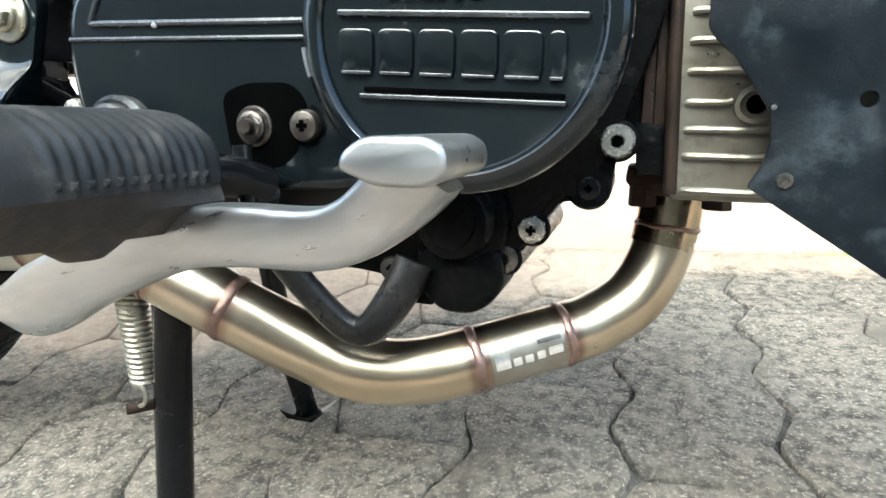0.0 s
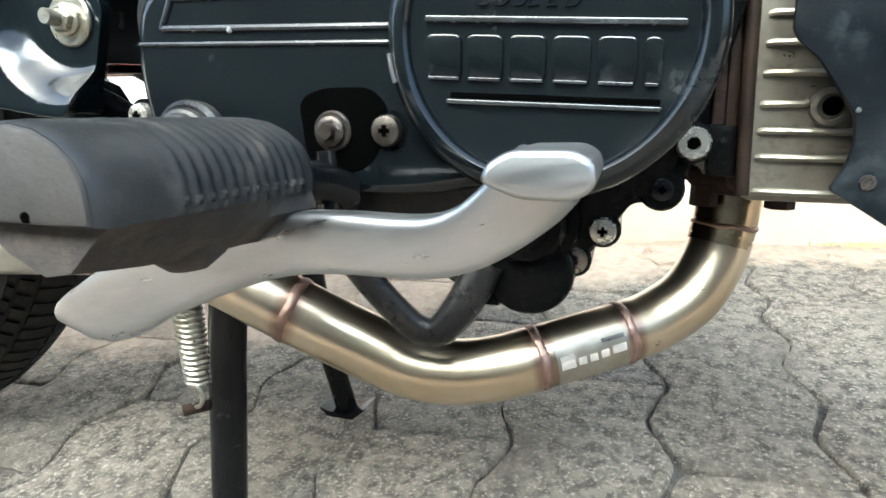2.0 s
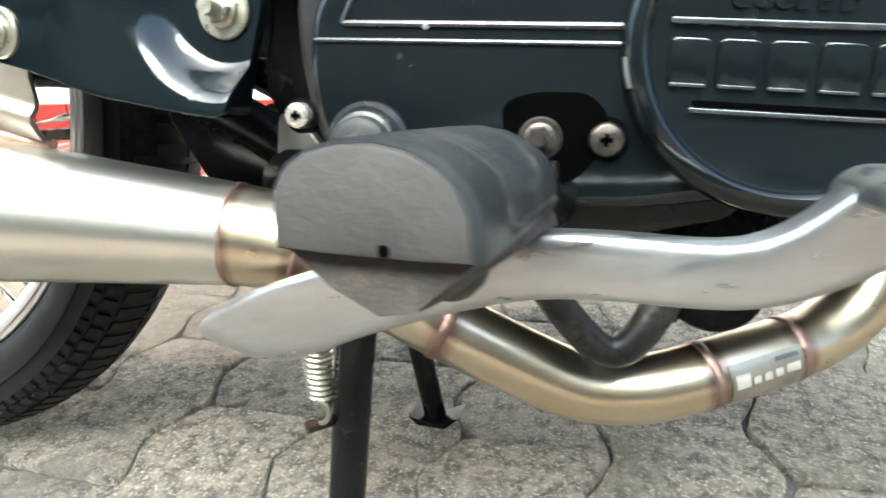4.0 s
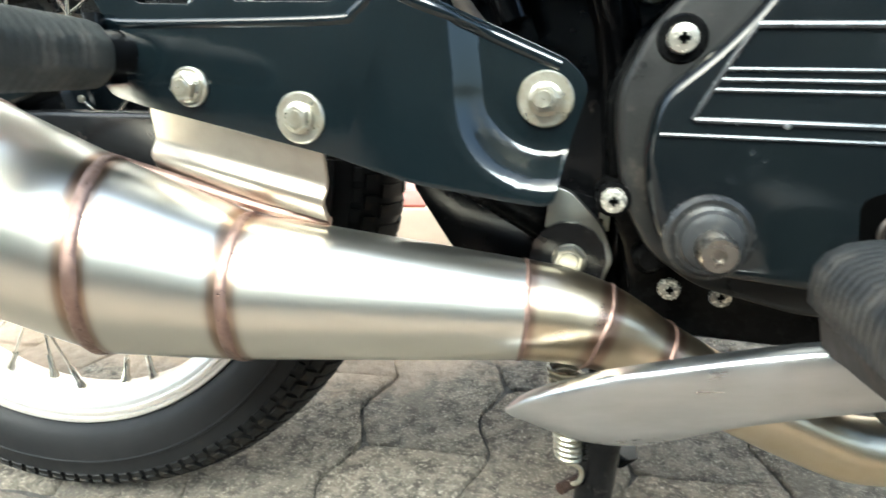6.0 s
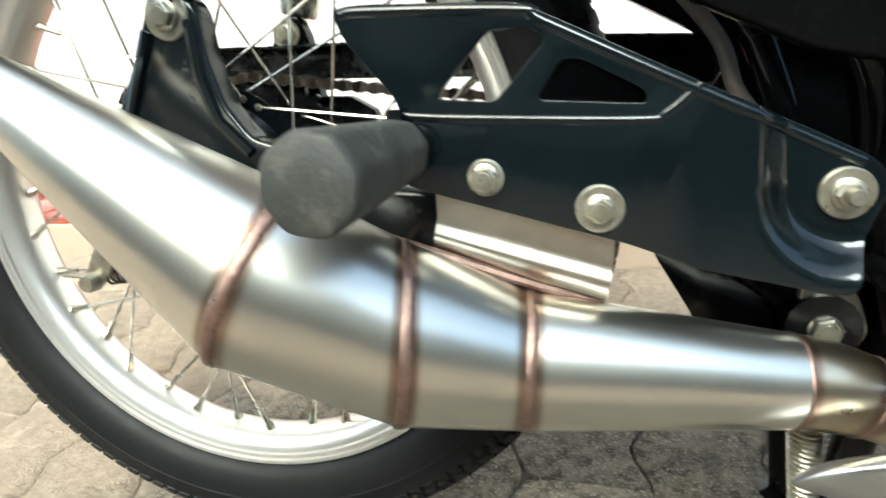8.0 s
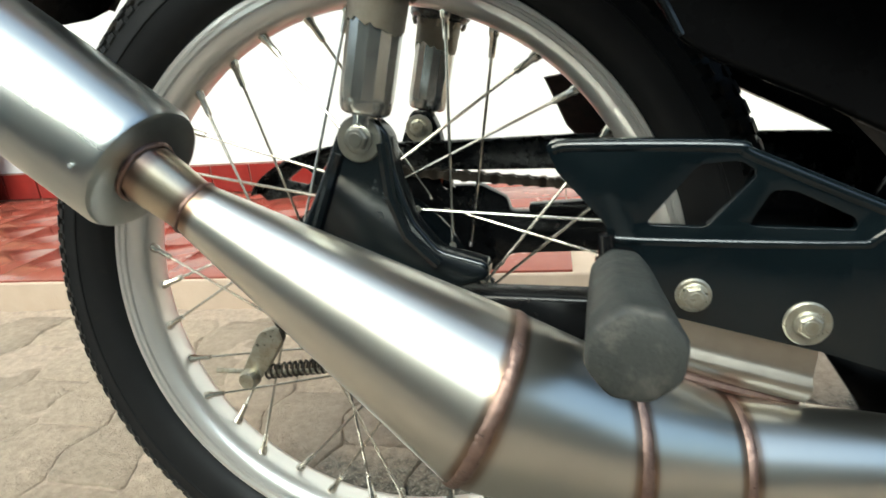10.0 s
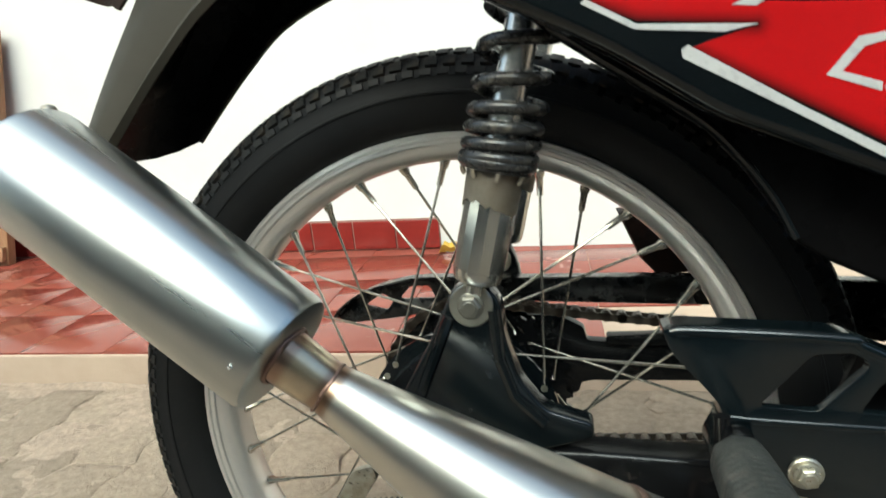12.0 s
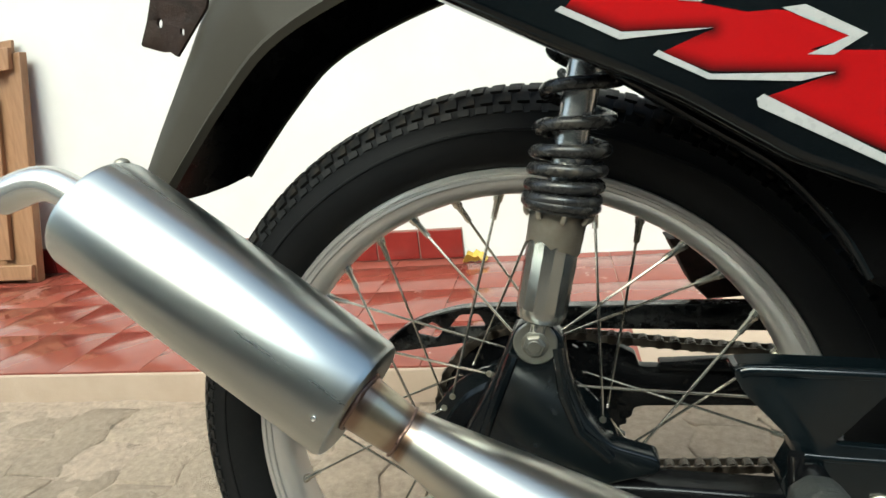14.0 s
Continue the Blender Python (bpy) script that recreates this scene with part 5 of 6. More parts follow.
    screw(cc, (0.4455, -0.0690, 0.2235), 0.0055, 0.004, BRIGHT_SCREW)
    part("rubber_plug", lathe([(0.008, 0), (0.008, 0.012), (0.005, 0.015), (0, 0.015)], (0.4350, -0.058, 0.2380), seg=20), CASE_BLACK, cc)
    # flat near-black patch painted for the shade of the adjuster's recess
    part("recess", prism(round_poly([(0.508, 0.277), (0.520, 0.2815), (0.541, 0.2815), (0.549, 0.274), (0.544, 0.2545), (0.536, 0.247), (0.512, 0.249)], 0.006), cy - 0.0004, cy + 0.001, 0.0003), HOLE_SHADE, cc)
    bolt(cc, (0.5240, cy - 0.0002, 0.2640), 0.0052, 0.0084, 0.003, mat=OILY_STEEL, turn=0.2, axis_tip=0.0025)
    screw(cc, (0.5486, cy - 0.0005, 0.2646), 0.0064, 0.005, OILY_STEEL)
    part("lug", lathe([(0.0095, -0.02), (0.0095, 0.0), (0.0085, 0.001), (0, 0.001)], (0.5486, cy + 0.001, 0.2646), seg=24), CASE_BLACK, cc)
    # lower right corner: ear, domes, lugs and screws
    part("ear", prism(round_poly([(0.646, 0.266), (0.667, 0.262), (0.6670, 0.250), (0.6660, 0.2385), (0.6610, 0.2325), (0.6540, 0.2340), (0.6450, 0.2330), (0.6370, 0.2210), (0.628, 0.224), (0.620, 0.240)], 0.003), -0.056, -0.030, 0.002), CASE_BLACK, cc)
    part("case_web", prism(round_poly([(0.590, 0.225), (0.636, 0.222), (0.630, 0.211), (0.6225, 0.2000), (0.6170, 0.1900), (0.6080, 0.1830), (0.600, 0.184), (0.590, 0.195)], 0.003), -0.054, -0.030, 0.002), CASE_BLACK, cc)
    part("oil_filter_dome", lathe([(0.0250, -0.01), (0.0245, 0.004), (0.0230, 0.007), (0.0190, 0.008), (0.0180, 0.013), (0.0160, 0.016), (0.0115, 0.017), (0.0110, 0.019), (0, 0.0195)], (0.600, -0.058, 0.2235), seg=48), CASE_BLACK, cc,
         "stepped black oil filter dome")
    part("sump_boss", lathe([(0.0215, -0.03), (0.0215, 0.004), (0.0205, 0.007), (0.0180, 0.0088), (0.0, 0.0092)], (0.6010, -0.057, 0.2000), seg=40), CASE_BLACK, cc)
    part("drain_plug", prism([(0.577, 0.187), (0.587, 0.187), (0.587, 0.1805), (0.577, 0.1805)], -0.060, -0.046, 0.001), CASE_BLACK, cc)
    for x, z, r in ((0.6676, 0.2602, 0.0078), (0.6334, 0.2204, 0.0070), (0.6210, 0.2056, 0.0072), (0.6570, 0.2400, 0.0085), (0.566, 0.197, 0.0068)):
        part("lug", lathe([(r + 0.0012, -0.05), (r + 0.0012, 0.0), (r, 0.0015), (0, 0.0015)], (x, -0.056, z), seg=20), CASE_BLACK, cc)
    screw(cc, (0.6676, -0.0575, 0.2602), 0.0072, 0.006, BRIGHT_SCREW, socket=True)
    screw(cc, (0.6334, -0.0575, 0.2204), 0.0062, 0.004, BRIGHT_SCREW)
    screw(cc, (0.6210, -0.0575, 0.2056), 0.0066, 0.001, WORN_STEEL, socket=True)
    screw(cc, (0.6570, -0.0575, 0.2400), 0.0050, 0.002, FRAME_BLACK)
    screw(cc, (0.566, -0.0575, 0.197), 0.0058, 0.003)
    # cylinder foot and head
    part("cylinder_foot", prism([(0.676, 0.245), (0.690, 0.245), (0.690, 0.268), (0.674, 0.268)], -0.043, 0.06, 0.002), CASE_BLACK, cc)
    part("crankcase_neck", prism([(0.650, 0.258), (0.684, 0.256), (0.684, 0.345), (0.650, 0.345)], -0.036, 0.06, 0.002), CASE_BLACK, cc)
    cyl = part("cylinder", prism([(0.676, 0.262), (0.693, 0.262), (0.690, 0.345), (0.676, 0.345)], -0.040, 0.07, 0.002), RUST, bike, "stained cylinder joint beside the head")
    part("gasket_strip", prism([(0.6815, 0.262), (0.6870, 0.262), (0.6845, 0.345), (0.6795, 0.345)], -0.0425, -0.036, 0.001), BROWN_ALLOY, cyl)
    head = [(0.6885, 0.240), (0.692, 0.2355), (0.765, 0.236), (0.765, 0.35), (0.6835, 0.35)]
    hd = part("cylinder_head", prism(round_poly(head, 0.004), -0.048, 0.07, 0.005, seg=4), HEAD_ALLOY, bike, "stained grey alloy cylinder head with cast ribs")
    part("head_edge", tube([(0.6905, -0.047, 0.238), (0.6880, -0.047, 0.29), (0.6855, -0.047, 0.35)], 0.0030, 10), BROWN_ALLOY, hd)
    for z in (0.2400, 0.2545, 0.2655, 0.2765, 0.2890, 0.3010, 0.3125, 0.324):
        x0 = 0.6945 - (z - 0.25) * 0.02
        part("rib", tube([(x0, -0.0475, z - 0.0003), (x0 + 0.002, -0.0490, z), (0.72 if abs(z - 0.2765) > 0.001 else 0.709, -0.0490, z), (0.76 if abs(z - 0.2765) > 0.001 else 0.711, -0.0490, z + 0.001)], 0.0016, 8), HEAD_ALLOY, hd)
    ph = part("plug_boss", lathe([(0.0078, 0), (0.0074, 0.003), (0.0055, 0.0035), (0.0050, 0.001), (0, 0.001)], (0.7190, -0.048, 0.2755), seg=28), HEAD_ALLOY, hd)
    part("hole", lathe([(0.0038, 0), (0.0038, 0.0006), (0, 0.0006)], (0.7198, -0.049, 0.2758), seg=20), HOLE_SHADE, ph)
    # leg shield
    sh = [(0.6965, 0.350), (0.6970, 0.303), (0.7000, 0.2985), (0.7070, 0.2925), (0.7150, 0.2810), (0.7212, 0.2720), (0.7222, 0.2620), (0.7205, 0.2530), (0.7160, 0.2445), (0.765, 0.2135), (0.86, 0.160), (0.86, 0.35)]
    hole = [(0.7512 + 0.0030 * math.cos(a), 0.2770 + 0.0030 * math.sin(a)) for a in np.linspace(0, 2 * math.pi, 16, endpoint=False)]
    ls = part("leg_shield", prism(round_poly(sh, 0.002), -0.0735, -0.0705, 0.0008, holes=(hole,)), SHIELD_PLASTIC, bike, "dusty blue-black plastic leg shield")
    part("rivet", lathe([(0.0030, 0), (0.0028, 0.0008), (0, 0.001)], (0.7282, -0.0735, 0.2476), seg=16), WORN_STEEL, ls)
    part("rivet", lathe([(0.0011, 0), (0.0009, 0.0006), (0, 0.0007)], (0.7216, -0.0735, 0.2740), seg=8), ALLOY, ls)


def build_pegs():
    # brake pedal: a flat cast bar with rounded edges, rising to the toe pad
    spine = [(0.3725, 0.1705, 0.0008, 0.0010), (0.3765, 0.1720, 0.0032, 0.0030), (0.384, 0.1748, 0.0066, 0.0048), (0.395, 0.1775, 0.0106, 0.0056), (0.409, 0.1805, 0.0146, 0.0060), (0.427, 0.1868, 0.0168, 0.0062),
             (0.459, 0.2015, 0.0148, 0.0064), (0.494, 0.2155, 0.0132, 0.0066), (0.525, 0.2250, 0.0114, 0.0068), (0.551, 0.2287, 0.0104, 0.0070), (0.582, 0.2308, 0.0097, 0.0070), (0.597, 0.2352, 0.0098, 0.0070),
             (0.608, 0.2425, 0.0104, 0.0072), (0.6165, 0.2505, 0.0112, 0.0085), (0.6215, 0.2560, 0.0110, 0.0100)]
    run = curve_points(spine, 5)
    bm, rings = bmesh.new(), []
    for k, (x, z, h, w) in enumerate(run):
        ax, az = run[max(k - 1, 0)][:2]
        bx, bz = run[min(k + 1, len(run) - 1)][:2]
        ln = math.hypot(bx - ax, bz - az)
        nx, nz = -(bz - az) / ln, (bx - ax) / ln
        yc = -0.116 - 0.055 * (x - 0.377) / 0.257
        ring = []
        for q in range(24):
            c, d = math.cos(2 * math.pi * q / 24), math.sin(2 * math.pi * q / 24)
            c, d = math.copysign(abs(c) ** 0.30, c), math.copysign(abs(d) ** 0.46, d)
            ring.append(bm.verts.new((x + nx * h * d, yc + w * c, z + nz * h * d)))
        rings.append(ring)
    for a, b in zip(rings, rings[1:]):
        for q in range(24):
            bm.faces.new((a[q], a[(q + 1) % 24], b[(q + 1) % 24], b[q]))
    bm.faces.new(rings[0])
    bm.faces.new(list(reversed(rings[-1])))
    lv = part("brake_pedal", bm, ALLOY, bike, "worn cast alloy brake pedal with toe pad")
    pad = prism(round_poly([(0.6078, 0.2555), (0.6092, 0.2598), (0.6145, 0.2634), (0.6300, 0.2638), (0.6345, 0.2612), (0.6352, 0.2550), (0.6300, 0.2518), (0.6170, 0.2518)], 0.0032, 4), -0.196, -0.156, 0.0032, seg=4)
    part("toe_pad", pad, ALLOY, lv)
    # rider's footpeg: domed ribbed rubber block over a tapering steel tray
    profile = [(-1.0, 0.2445), (-1.02, 0.2510), (-1.0, 0.2580), (-0.88, 0.2632), (-0.66, 0.2668), (-0.36, 0.2688), (0.0, 0.2695), (0.34, 0.2682), (0.62, 0.2650), (0.84, 0.2605), (0.96, 0.2550), (1.0, 0.2490), (1.0, 0.2445), (0.5, 0.2440), (-0.5, 0.2440)]
    n, rows = 84, []
    for i in range(n + 1):
        t = i / n
        y = -0.1378 - 0.0902 * t
        xc, w = 0.5085 - 0.0048 * t, 0.0262 - 0.0028 * t
        rib = 0.0017 * (0.5 - 0.5 * math.cos((t - 0.10) * 2 * math.pi * 12 / 0.64)) if 0.10 < t < 0.74 else 0.0
        e = 0.0016 * max(0.0, (t - 0.95) / 0.05) ** 2 + 0.0034 * max(0.0, (0.05 - t) / 0.05) ** 2
        row = []
        for k, (fx, z) in enumerate(profile):
            up = 0.25 if 4 <= k <= 8 else (1.0 if k in (1, 2, 3, 9, 10, 11) else 0.15)
            cz = 0.254
            row.append((xc + fx * (w - e + rib * 0.5 * up), y, cz + (z - cz) * (1 - e * 38) + (rib * 0.6 * up if 3 <= k <= 9 else 0)))
        rows.append(row)
    bm = bmesh.new()
    grid = [[bm.verts.new(p) for p in r] for r in rows]
    for a, b in zip(grid, grid[1:]):
        for i in range(len(a)):
            bm.faces.new((a[i], a[(i + 1) % len(a)], b[(i + 1) % len(a)], b[i]))
    bm.faces.new(grid[0])
    bm.faces.new(list(reversed(grid[-1])))
    pg = part("footpeg", bm, RUBBER, bike, "ribbed black rubber footpeg with a scuffed end")
    end = bmesh.new()
    loop = [(0.5037 + (x - 0.5037) * 0.985, 0.2565 + (z - 0.2565) * 0.975) for x, y, z in rows[-1]]
    prism(loop, rows[-1][0][1] - 0.0016, rows[-1][0][1] + 0.0005, 0.0014, bm=end)
    face = part("end_face", end, RUBBER_END, pg, "scuffed pale brown rubber end")
    hole = lathe([(0.0, 0.0), (0.0015, 0.0), (0.0013, 0.0006), (0.0, 0.0007)], (0.5070, rows[-1][0][1] - 0.0013, 0.2468), seg=14)
    part("hole", hole, HOLE_SHADE, face)
    # small moulded pips along the side
    for i in range(12):
        t = 0.10 + 0.64 * (i + 0.5) / 12
        y, xs = -0.1378 - 0.0902 * t, 0.5085 - 0.0048 * t + 0.0262 - 0.0028 * t
        part("pip", lathe([(0.0021, -0.001), (0.0017, 0.0006), (0.0006, 0.0014), (0, 0.0015)], (xs, y, 0.2482), (1, 0, 0), 4), RUBBER, pg)
    front = [(0.4815, 0.2450), (0.5260, 0.2450), (0.5190, 0.2390), (0.5120, 0.2320), (0.5040, 0.2305), (0.4925, 0.2360)]
    rear = [(0.4860, 0.2450), (0.5330, 0.2450), (0.5350, 0.2380), (0.5190, 0.2255), (0.5060, 0.2230), (0.4900, 0.2260)]
    core = bmesh.new()
    grid = []
    for k in range(9):
        t = k / 8
        bulge = math.sin(math.pi * min(t * 1.3, 1.0)) * 0.0015
        grid.append([core.verts.new((x0 + (x1 - x0) * t, -0.2240 + 0.0830 * t, z0 + (z1 - z0) * t - (bulge if z0 < 0.24 else 0))) for (x0, z0), (x1, z1) in zip(front, rear)])
    for a, b in zip(grid, grid[1:]):
        for i in range(6):
            core.faces.new((a[i], a[(i + 1) % 6], b[(i + 1) % 6], b[i]))
    core.faces.new(grid[0])
    core.faces.new(list(reversed(grid[-1])))
    bmesh.ops.bevel(core, geom=[e for e in core.edges if e.calc_face_angle(0) > 0.4], offset=0.002, segments=2, affect="EDGES")
    part("core", core, CORE_DIRT, pg, "dirty underside of the footpeg")
    lump = lathe([(0.0, -0.0115), (0.006, -0.0105), (0.0105, -0.006), (0.0125, 0.0), (0.012, 0.006), (0.010, 0.012)], (0.5085, -0.178, 0.2330), (0, 0, 1), 20)
    for v in lump.verts:
        v.co.y = -0.178 + (v.co.y + 0.178) * 1.35 + 0.0012 * noise.noise(v.co * 180)
        v.co.x += 0.0012 * noise.noise(v.co * 170 + Vector((3, 1, 7)))
    part("cast_lump", lump, CORE_DIRT, pg)
    part("hinge", tube([(0.5150, -0.150, 0.2480), (0.5280, -0.124, 0.2450), (0.5320, -0.112, 0.2400)], 0.0085, 12), FRAME_BLACK, pg)
    part("hinge_pin", tube([(0.5290, -0.121, 0.2570), (0.5310, -0.121, 0.2320)], 0.0040, 10), FRAME_BLACK, pg)
    bend = curve_points([(0.5320, -0.112, 0.2400, 0.0075), (0.520, -0.100, 0.222, 0.0080), (0.530, -0.090, 0.199, 0.0086), (0.546, -0.084, 0.1790, 0.0088), (0.5555, -0.0815, 0.1718, 0.0090), (0.5640, -0.0800, 0.1726, 0.0095),
                         (0.5715, -0.0770, 0.1815, 0.0104), (0.5785, -0.0730, 0.1945, 0.0108), (0.5820, -0.0700, 0.2040, 0.0108)], 5)
    part("footpeg_bar", tube([p[:3] for p in bend], [float(p[3]) for p in bend], 16, flat=0.72), WORN_BAR, bike, "worn black bent footpeg bar")
    # stand with its spring
    st = part("stand", tube([(0.428, -0.050, 0.195), (0.422, -0.050, 0.13), (0.415, -0.050, 0.02), (0.414, -0.050, 0.006)], 0.0110, 24), FRAME_BLACK, bike, "scuffed black tubular stand with return spring")
    part("foot", prism(round_poly([(0.39, 0.010), (0.44, 0.012), (0.44, 0.006), (0.39, 0.004)], 0.002), -0.075, -0.03, 0.001), FRAME_BLACK, st)
    part("far_leg", tube([(0.418, 0.055, 0.18), (0.424, 0.066, 0.10), (0.436, 0.078, 0.034)], 0.0085, 14), FRAME_BLACK, st, "worn black far leg")
    part("far_foot", prism(round_poly([(0.416, 0.038), (0.424, 0.031), (0.446, 0.031), (0.458, 0.042), (0.452, 0.040), (0.440, 0.034), (0.424, 0.036)], 0.002), 0.066, 0.090, 0.001), FRAME_BLACK, st, "worn black far foot")
    part("cross_bar", tube([(0.424, -0.05, 0.185), (0.418, 0.055, 0.178)], 0.010, 12), FRAME_BLACK, st)
    pts = []
    top, bot = Vector((0.397, -0.052, 0.168)), Vector((0.4035, -0.054, 0.112))
    for t in np.linspace(0, 1, 230):
        c = top.lerp(bot, t)
        r = 0.0085 - 0.0015 * t
        pts.append(c + Vector((math.cos(t * 2 * math.pi * 17) * r, math.sin(t * 2 * math.pi * 17) * r, 0)))
    part("return_spring", tube(pts, 0.0014, 6), ZINC, st)
    hook = [Vector((0.406, -0.056, 0.112)) + Vector((0.0055 * math.sin(a), -0.006, 0.0065 * math.cos(a) - 0.006)) for a in np.linspace(-0.6, 3.6, 14)]
    part("spring_hook", tube(hook, 0.0014, 6), ZINC, st)
    part("spring_peg", tube([(0.414, -0.050, 0.098), (0.400, -0.066, 0.098)], 0.0035, 10), RUST, st)


build_wheel()
build_swingarm()
build_shock(-0.079, "near")
build_shock(0.079, "far")
build_chain()
build_mudguard()
build_body()
build_peg_plate()
build_exhaust()
build_engine()
build_pegs()


# ---- things on the terrace ----
def build_shutter():
    """A ledged wooden shutter leaning on the wall."""
    lo, hi = (-1.96, -1.722), (-1.80, -1.560)
    root = new("wooden_shutter")
    tagged(root, "brown ledged wooden shutter leaning against the white wall", "shutter")

    def at(u, v, d):
        x0, x1 = lo[0] + (hi[0] - lo[0]) * v, lo[1] + (hi[1] - lo[1]) * v
        return (x0 + (x1 - x0) * u, 1.165 + 0.05 * v - d, FLOOR_Z + 0.80 * v)

    def slab(name, u0, u1, v0, v1, d0, d1):
        bm = bmesh.new()
        vs = [bm.verts.new(at(u, v, d)) for d in (d0, d1) for u, v in ((u0, v0), (u1, v0), (u1, v1), (u0, v1))]
        for f in ((0, 1, 2, 3), (4, 5, 6, 7), (0, 1, 5, 4), (1, 2, 6, 5), (2, 3, 7, 6), (3, 0, 4, 7)):
            bm.faces.new([vs[i] for i in f])
        bmesh.ops.recalc_face_normals(bm, faces=bm.faces)
        bmesh.ops.bevel(bm, geom=list(bm.edges), offset=0.002, segments=1, affect="EDGES")
        return part(name, bm, WOOD, root)
    slab("stile", 0.80, 1.0, 0.0, 0.9, 0.0, 0.028)
    slab("stile", 0.0, 0.2, 0.0, 1.0, 0.0, 0.028)
    slab("panel", 0.2, 0.8, 0.0, 0.95, -0.004, 0.010)
    slab("ledge", 0.0, 0.97, 0.02, 0.08, 0.0285, 0.045)
    slab("ledge", 0.0, 0.9, 0.84, 0.92, 0.0285, 0.045)
    slab("brace", 0.35, 0.55, 0.10, 0.75, 0.011, 0.026)


build_shutter()


def build_leaf():
    bm = bmesh.new()
    rng = random.Random(5)
    rows = []
    for i in range(7):
        rows.append([(-0.245 + 0.011 * (i - 3), 1.185 + 0.012 * (j - 2), FLOOR_Z + 0.004 + rng.uniform(0, 0.028) * (1 if 0 < i < 6 else 0.2)) for j in range(5)])
    ob = finish("dry_leaf", sheet(rows, 0.001, bm), LEAF)
    tagged(ob, "crumpled yellow dry leaf lying on the red terrace", "leaf")


build_leaf()

# skirting tiles
sk = structure("skirting", box((-6, WALL_Y - 0.006, FLOOR_Z), (-0.285, WALL_Y - 0.0005, FLOOR_Z + 0.092)), GROUT, "dark red glazed tile skirting along the wall", "skirting")
sm = prism(round_poly([(0.002, 0.003), (0.128, 0.003), (0.128, 0.086), (0.002, 0.086)], 0.002, 2), 0, 0.006, 0.001, seg=1)
smesh = finish("tile", sm, SKIRT_TILE, sk)
smesh.location = (-0.415, WALL_Y - 0.012, FLOOR_Z + 0.002)
for k in range(1, 14):
    o = new("tile", smesh.data)
    o.parent = sk
    o.location = (-0.415 - 0.131 * k, WALL_Y - 0.012, FLOOR_Z + 0.002)
# floor tiles
tb = box((0.0006, 0.0006, -0.006), (0.1994, 0.1994, 0.0), 0.0008)
first = finish("tile", tb, TILE, step)
first.location = (-0.05, edge_y(-0.05) + 0.004, FLOOR_Z)
first.rotation_euler = (0, 0, math.atan(ASKEW))
# the tiles stop at the front and leave the step's pale top bare
for i in range(-20, 2):
    for j in range(5):
        if (i, j) in ((0, 0), (1, 0)) or edge_y(-0.05 + 0.2 * i) + 0.2 * j > WALL_Y - 0.01:
            continue
        o = new("tile", first.data)
        o.parent = step
        o.location = (-0.05 + 0.2 * i - ASKEW * 0.2 * j, edge_y(-0.05 + 0.2 * i) + 0.004 + 0.2 * j, FLOOR_Z)
        o.rotation_euler = (0, 0, math.atan(ASKEW))

# pavers: long blocks with toothed sides, in staggered columns
PITCH, LENGTH = 0.1175, 0.216


def paver_mesh(seed):
    rng = random.Random(seed)
    g = 0.0014
    qs = [g, LENGTH / 4, LENGTH / 2, 3 * LENGTH / 4, LENGTH - g]
    off = [0.011, -0.011, 0.011, -0.011, 0.011]
    right = [(PITCH - g + o, q) for o, q in zip(off, qs)]
    left = [(g + o, q) for o, q in zip(off, qs)]
    loop = right + left[::-1]
    loop = [(x + rng.uniform(-0.0015, 0.0015), y + rng.uniform(-0.0015, 0.0015)) for x, y in loop]
    loop = round_poly(loop, 0.010, 2)
    fine = []
    for (xa, ya), (xb, yb) in zip(loop, loop[1:] + loop[:1]):
        k = max(1, int(math.hypot(xb - xa, yb - ya) / 0.009))
        fine += [(xa + (xb - xa) * i / k + rng.uniform(-0.0011, 0.0011), ya + (yb - ya) * i / k + rng.uniform(-0.0011, 0.0011)) for i in range(k)]
    loop = fine
    b2 = bmesh.new()
    vs = [b2.verts.new((x, y, 0)) for x, y in loop]
    f = b2.faces.new(vs)
    ex = bmesh.ops.extrude_face_region(b2, geom=[f], use_keep_orig=True)
    bmesh.ops.translate(b2, verts=[v for v in ex["geom"] if isinstance(v, bmesh.types.BMVert)], vec=(0, 0, -0.03))
    rim = [e for e in b2.edges if abs(e.verts[0].co.z) < 1e-7 and abs(e.verts[1].co.z) < 1e-7]
    bmesh.ops.bevel(b2, geom=rim, offset=0.0018, segments=1, affect="EDGES", clamp_overlap=True)
    ob = finish("paver", b2, PAVER, ground, angle=60)
    return ob


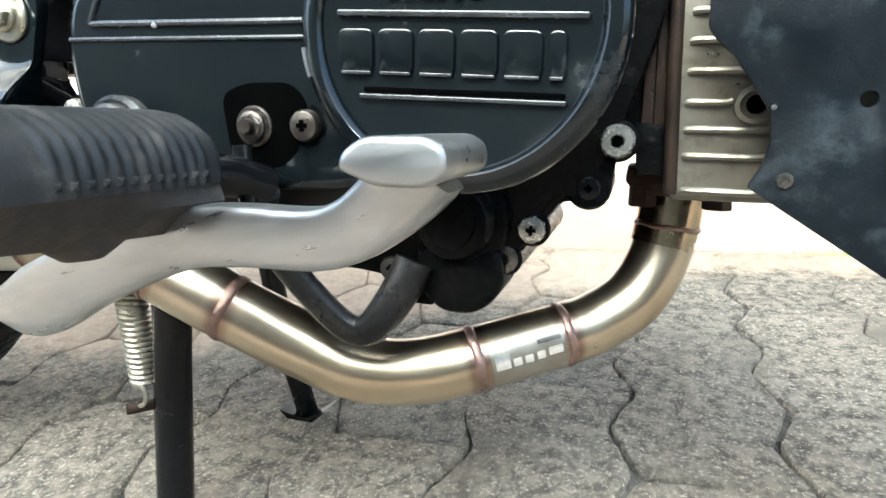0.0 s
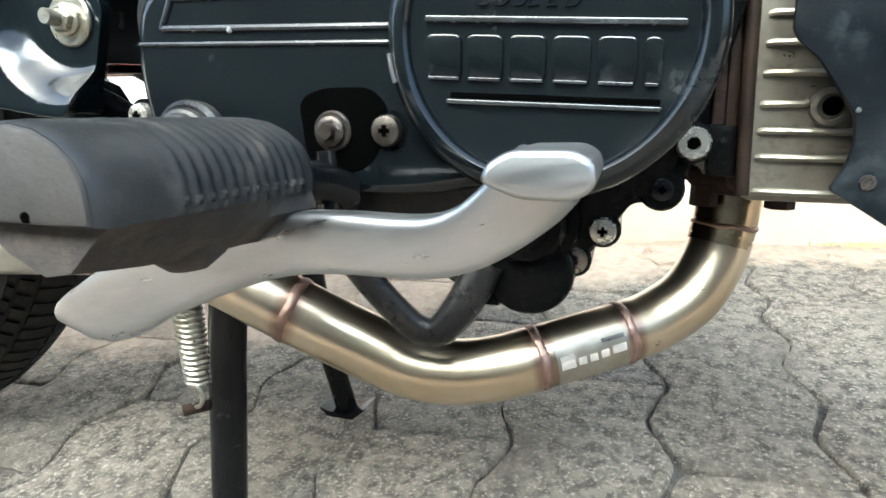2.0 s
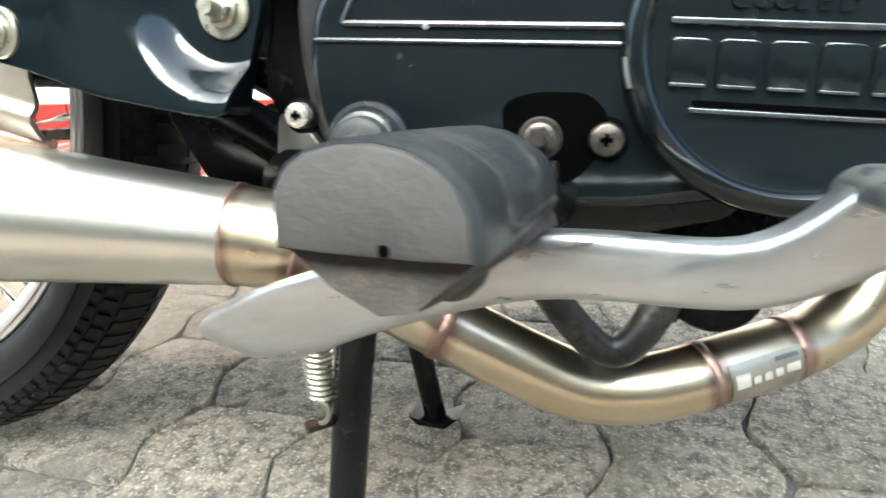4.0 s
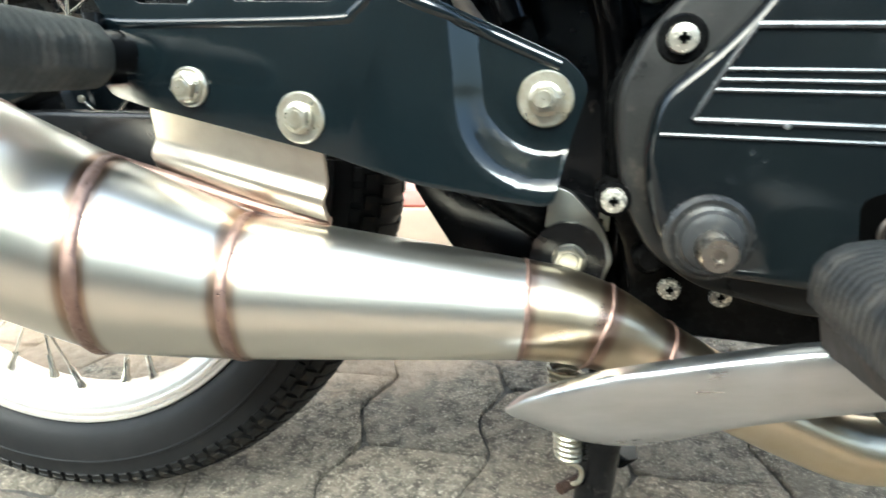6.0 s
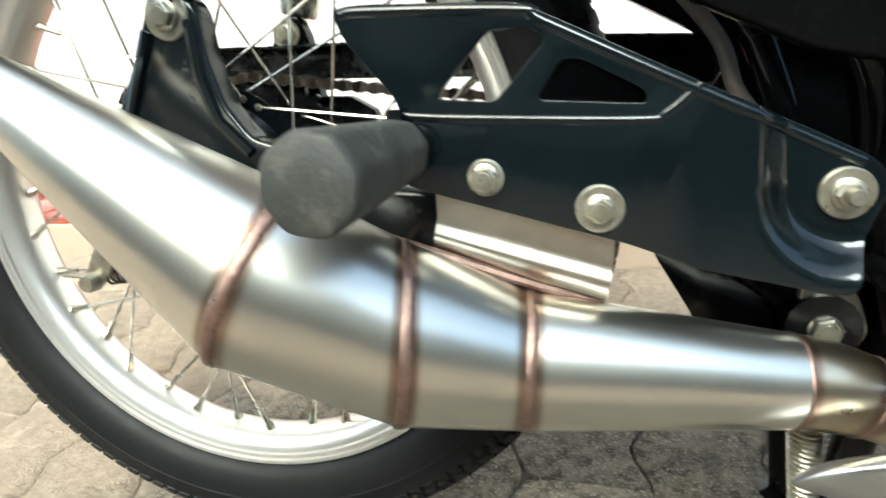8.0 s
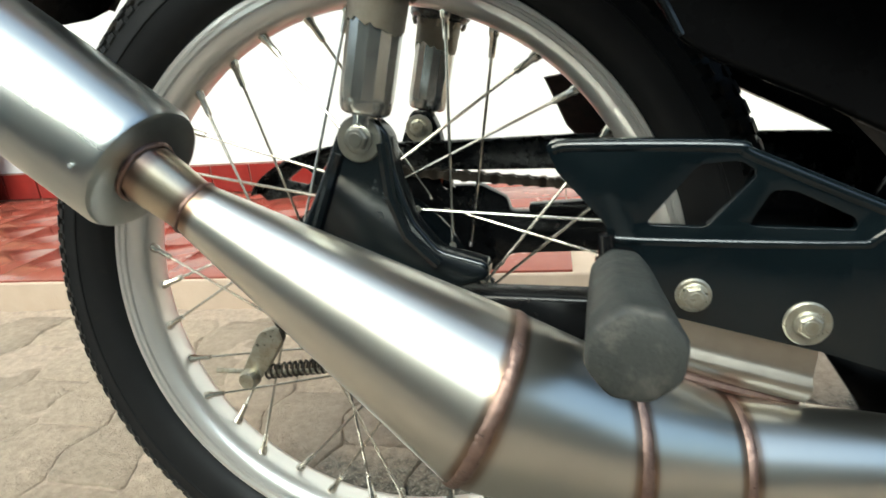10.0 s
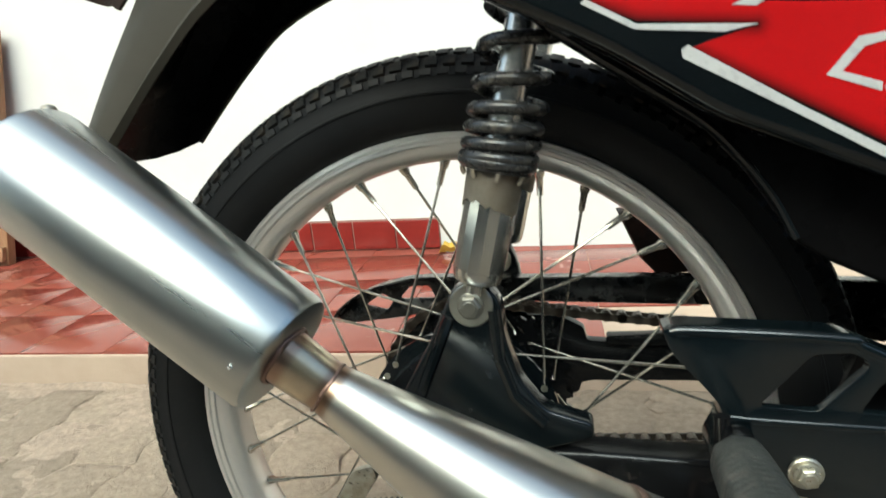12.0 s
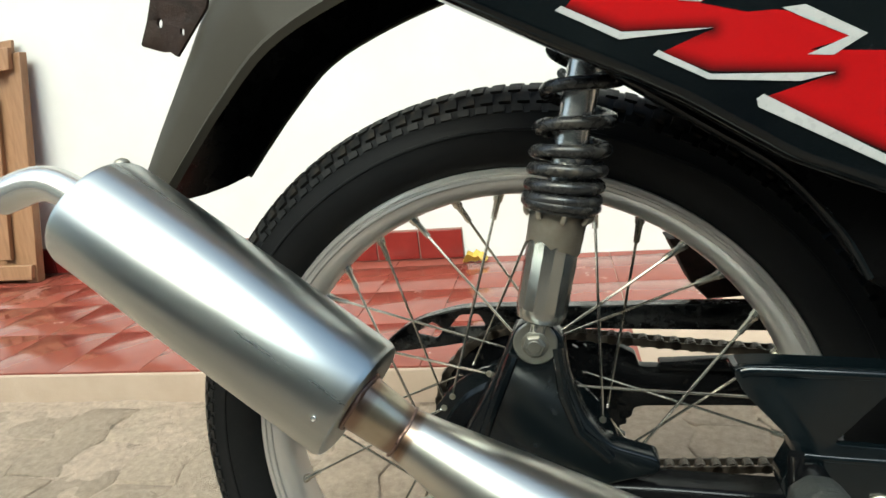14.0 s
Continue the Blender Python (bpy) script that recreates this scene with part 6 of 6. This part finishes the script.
makers = [paver_mesh(s) for s in range(6)]
rng = random.Random(11)
slots = [(i, j) for i in range(-20, 20) for j in range(-6, 3)]
for n, (i, j) in enumerate(slots):
    x = 0.4475 + PITCH * i
    y = 0.083 + LENGTH * j + (LENGTH / 2 if i % 2 else 0.0)
    if y > edge_y(x) - 0.03:
        continue
    ob = makers[n] if n < len(makers) else new("paver", makers[rng.randrange(len(makers))].data)
    if n >= len(makers):
        ob.parent = ground
    ob.location = (x, y, rng.uniform(-0.0035, 0.0))
    # cut blocks along the step
    ob.scale.y = min(1.0, (edge_y(x) - 0.004 - y) / LENGTH)
    ob.rotation_euler = (rng.uniform(-0.01, 0.01), rng.uniform(-0.01, 0.01), rng.uniform(-0.008, 0.008))

# sand drifted over the paving behind the rear wheel
def sand_drift():
    bm = bmesh.new()
    nx, ny = 170, 70
    x0, x1, y0 = -2.2, -0.12, -0.12
    grid = []
    for j in range(ny + 1):
        row = []
        for i in range(nx + 1):
            x = x0 + (x1 - x0) * i / nx
            y1 = edge_y(x) - 0.001
            y = y0 + (y1 - y0) * j / ny
            full = min(max((-0.14 - x) / 0.25, 0.0), 1.0) * min(max((y - y0) / 0.22, 0.0), 1.0)
            z = -0.0085 + 0.0046 * full + 0.006 * math.exp(-(y1 - y) / 0.03) * full
            z += 0.0050 * noise.noise((x * 9, y * 16, 0.3)) + 0.0034 * noise.noise((x * 30, y * 44, 4.1))
            row.append(bm.verts.new((x, y, z)))
        grid.append(row)
    for a, b in zip(grid, grid[1:]):
        for i in range(nx):
            bm.faces.new((a[i], a[i + 1], b[i + 1], b[i]))
    return bm


tagged(finish("sand", sand_drift(), DRIFT), "beige sand drifted over the paving beside the step", "sand", kind="stuff")

# moss at the foot of the step
mb = bmesh.new()
mr = random.Random(21)
for k in range(260):
    x, y = 0.985 + mr.gauss(0, 0.032), edge_y(0.985) - 0.006 - abs(mr.gauss(0, 0.006))
    h, w = mr.uniform(0.0, 0.002), mr.uniform(0.002, 0.0045)
    a = mr.uniform(0, 6.28)
    p = [mb.verts.new((x + w * math.cos(a + q), y + w * math.sin(a + q), -0.004)) for q in (0, 2.1, 4.2)]
    t = mb.verts.new((x + mr.uniform(-0.003, 0.003), y + mr.uniform(-0.003, 0.003), h))
    for i in range(3):
        mb.faces.new((p[i], p[(i + 1) % 3], t))
tagged(finish("moss", mb, MOSS), "bright green moss at the foot of the step", "moss", kind="stuff")
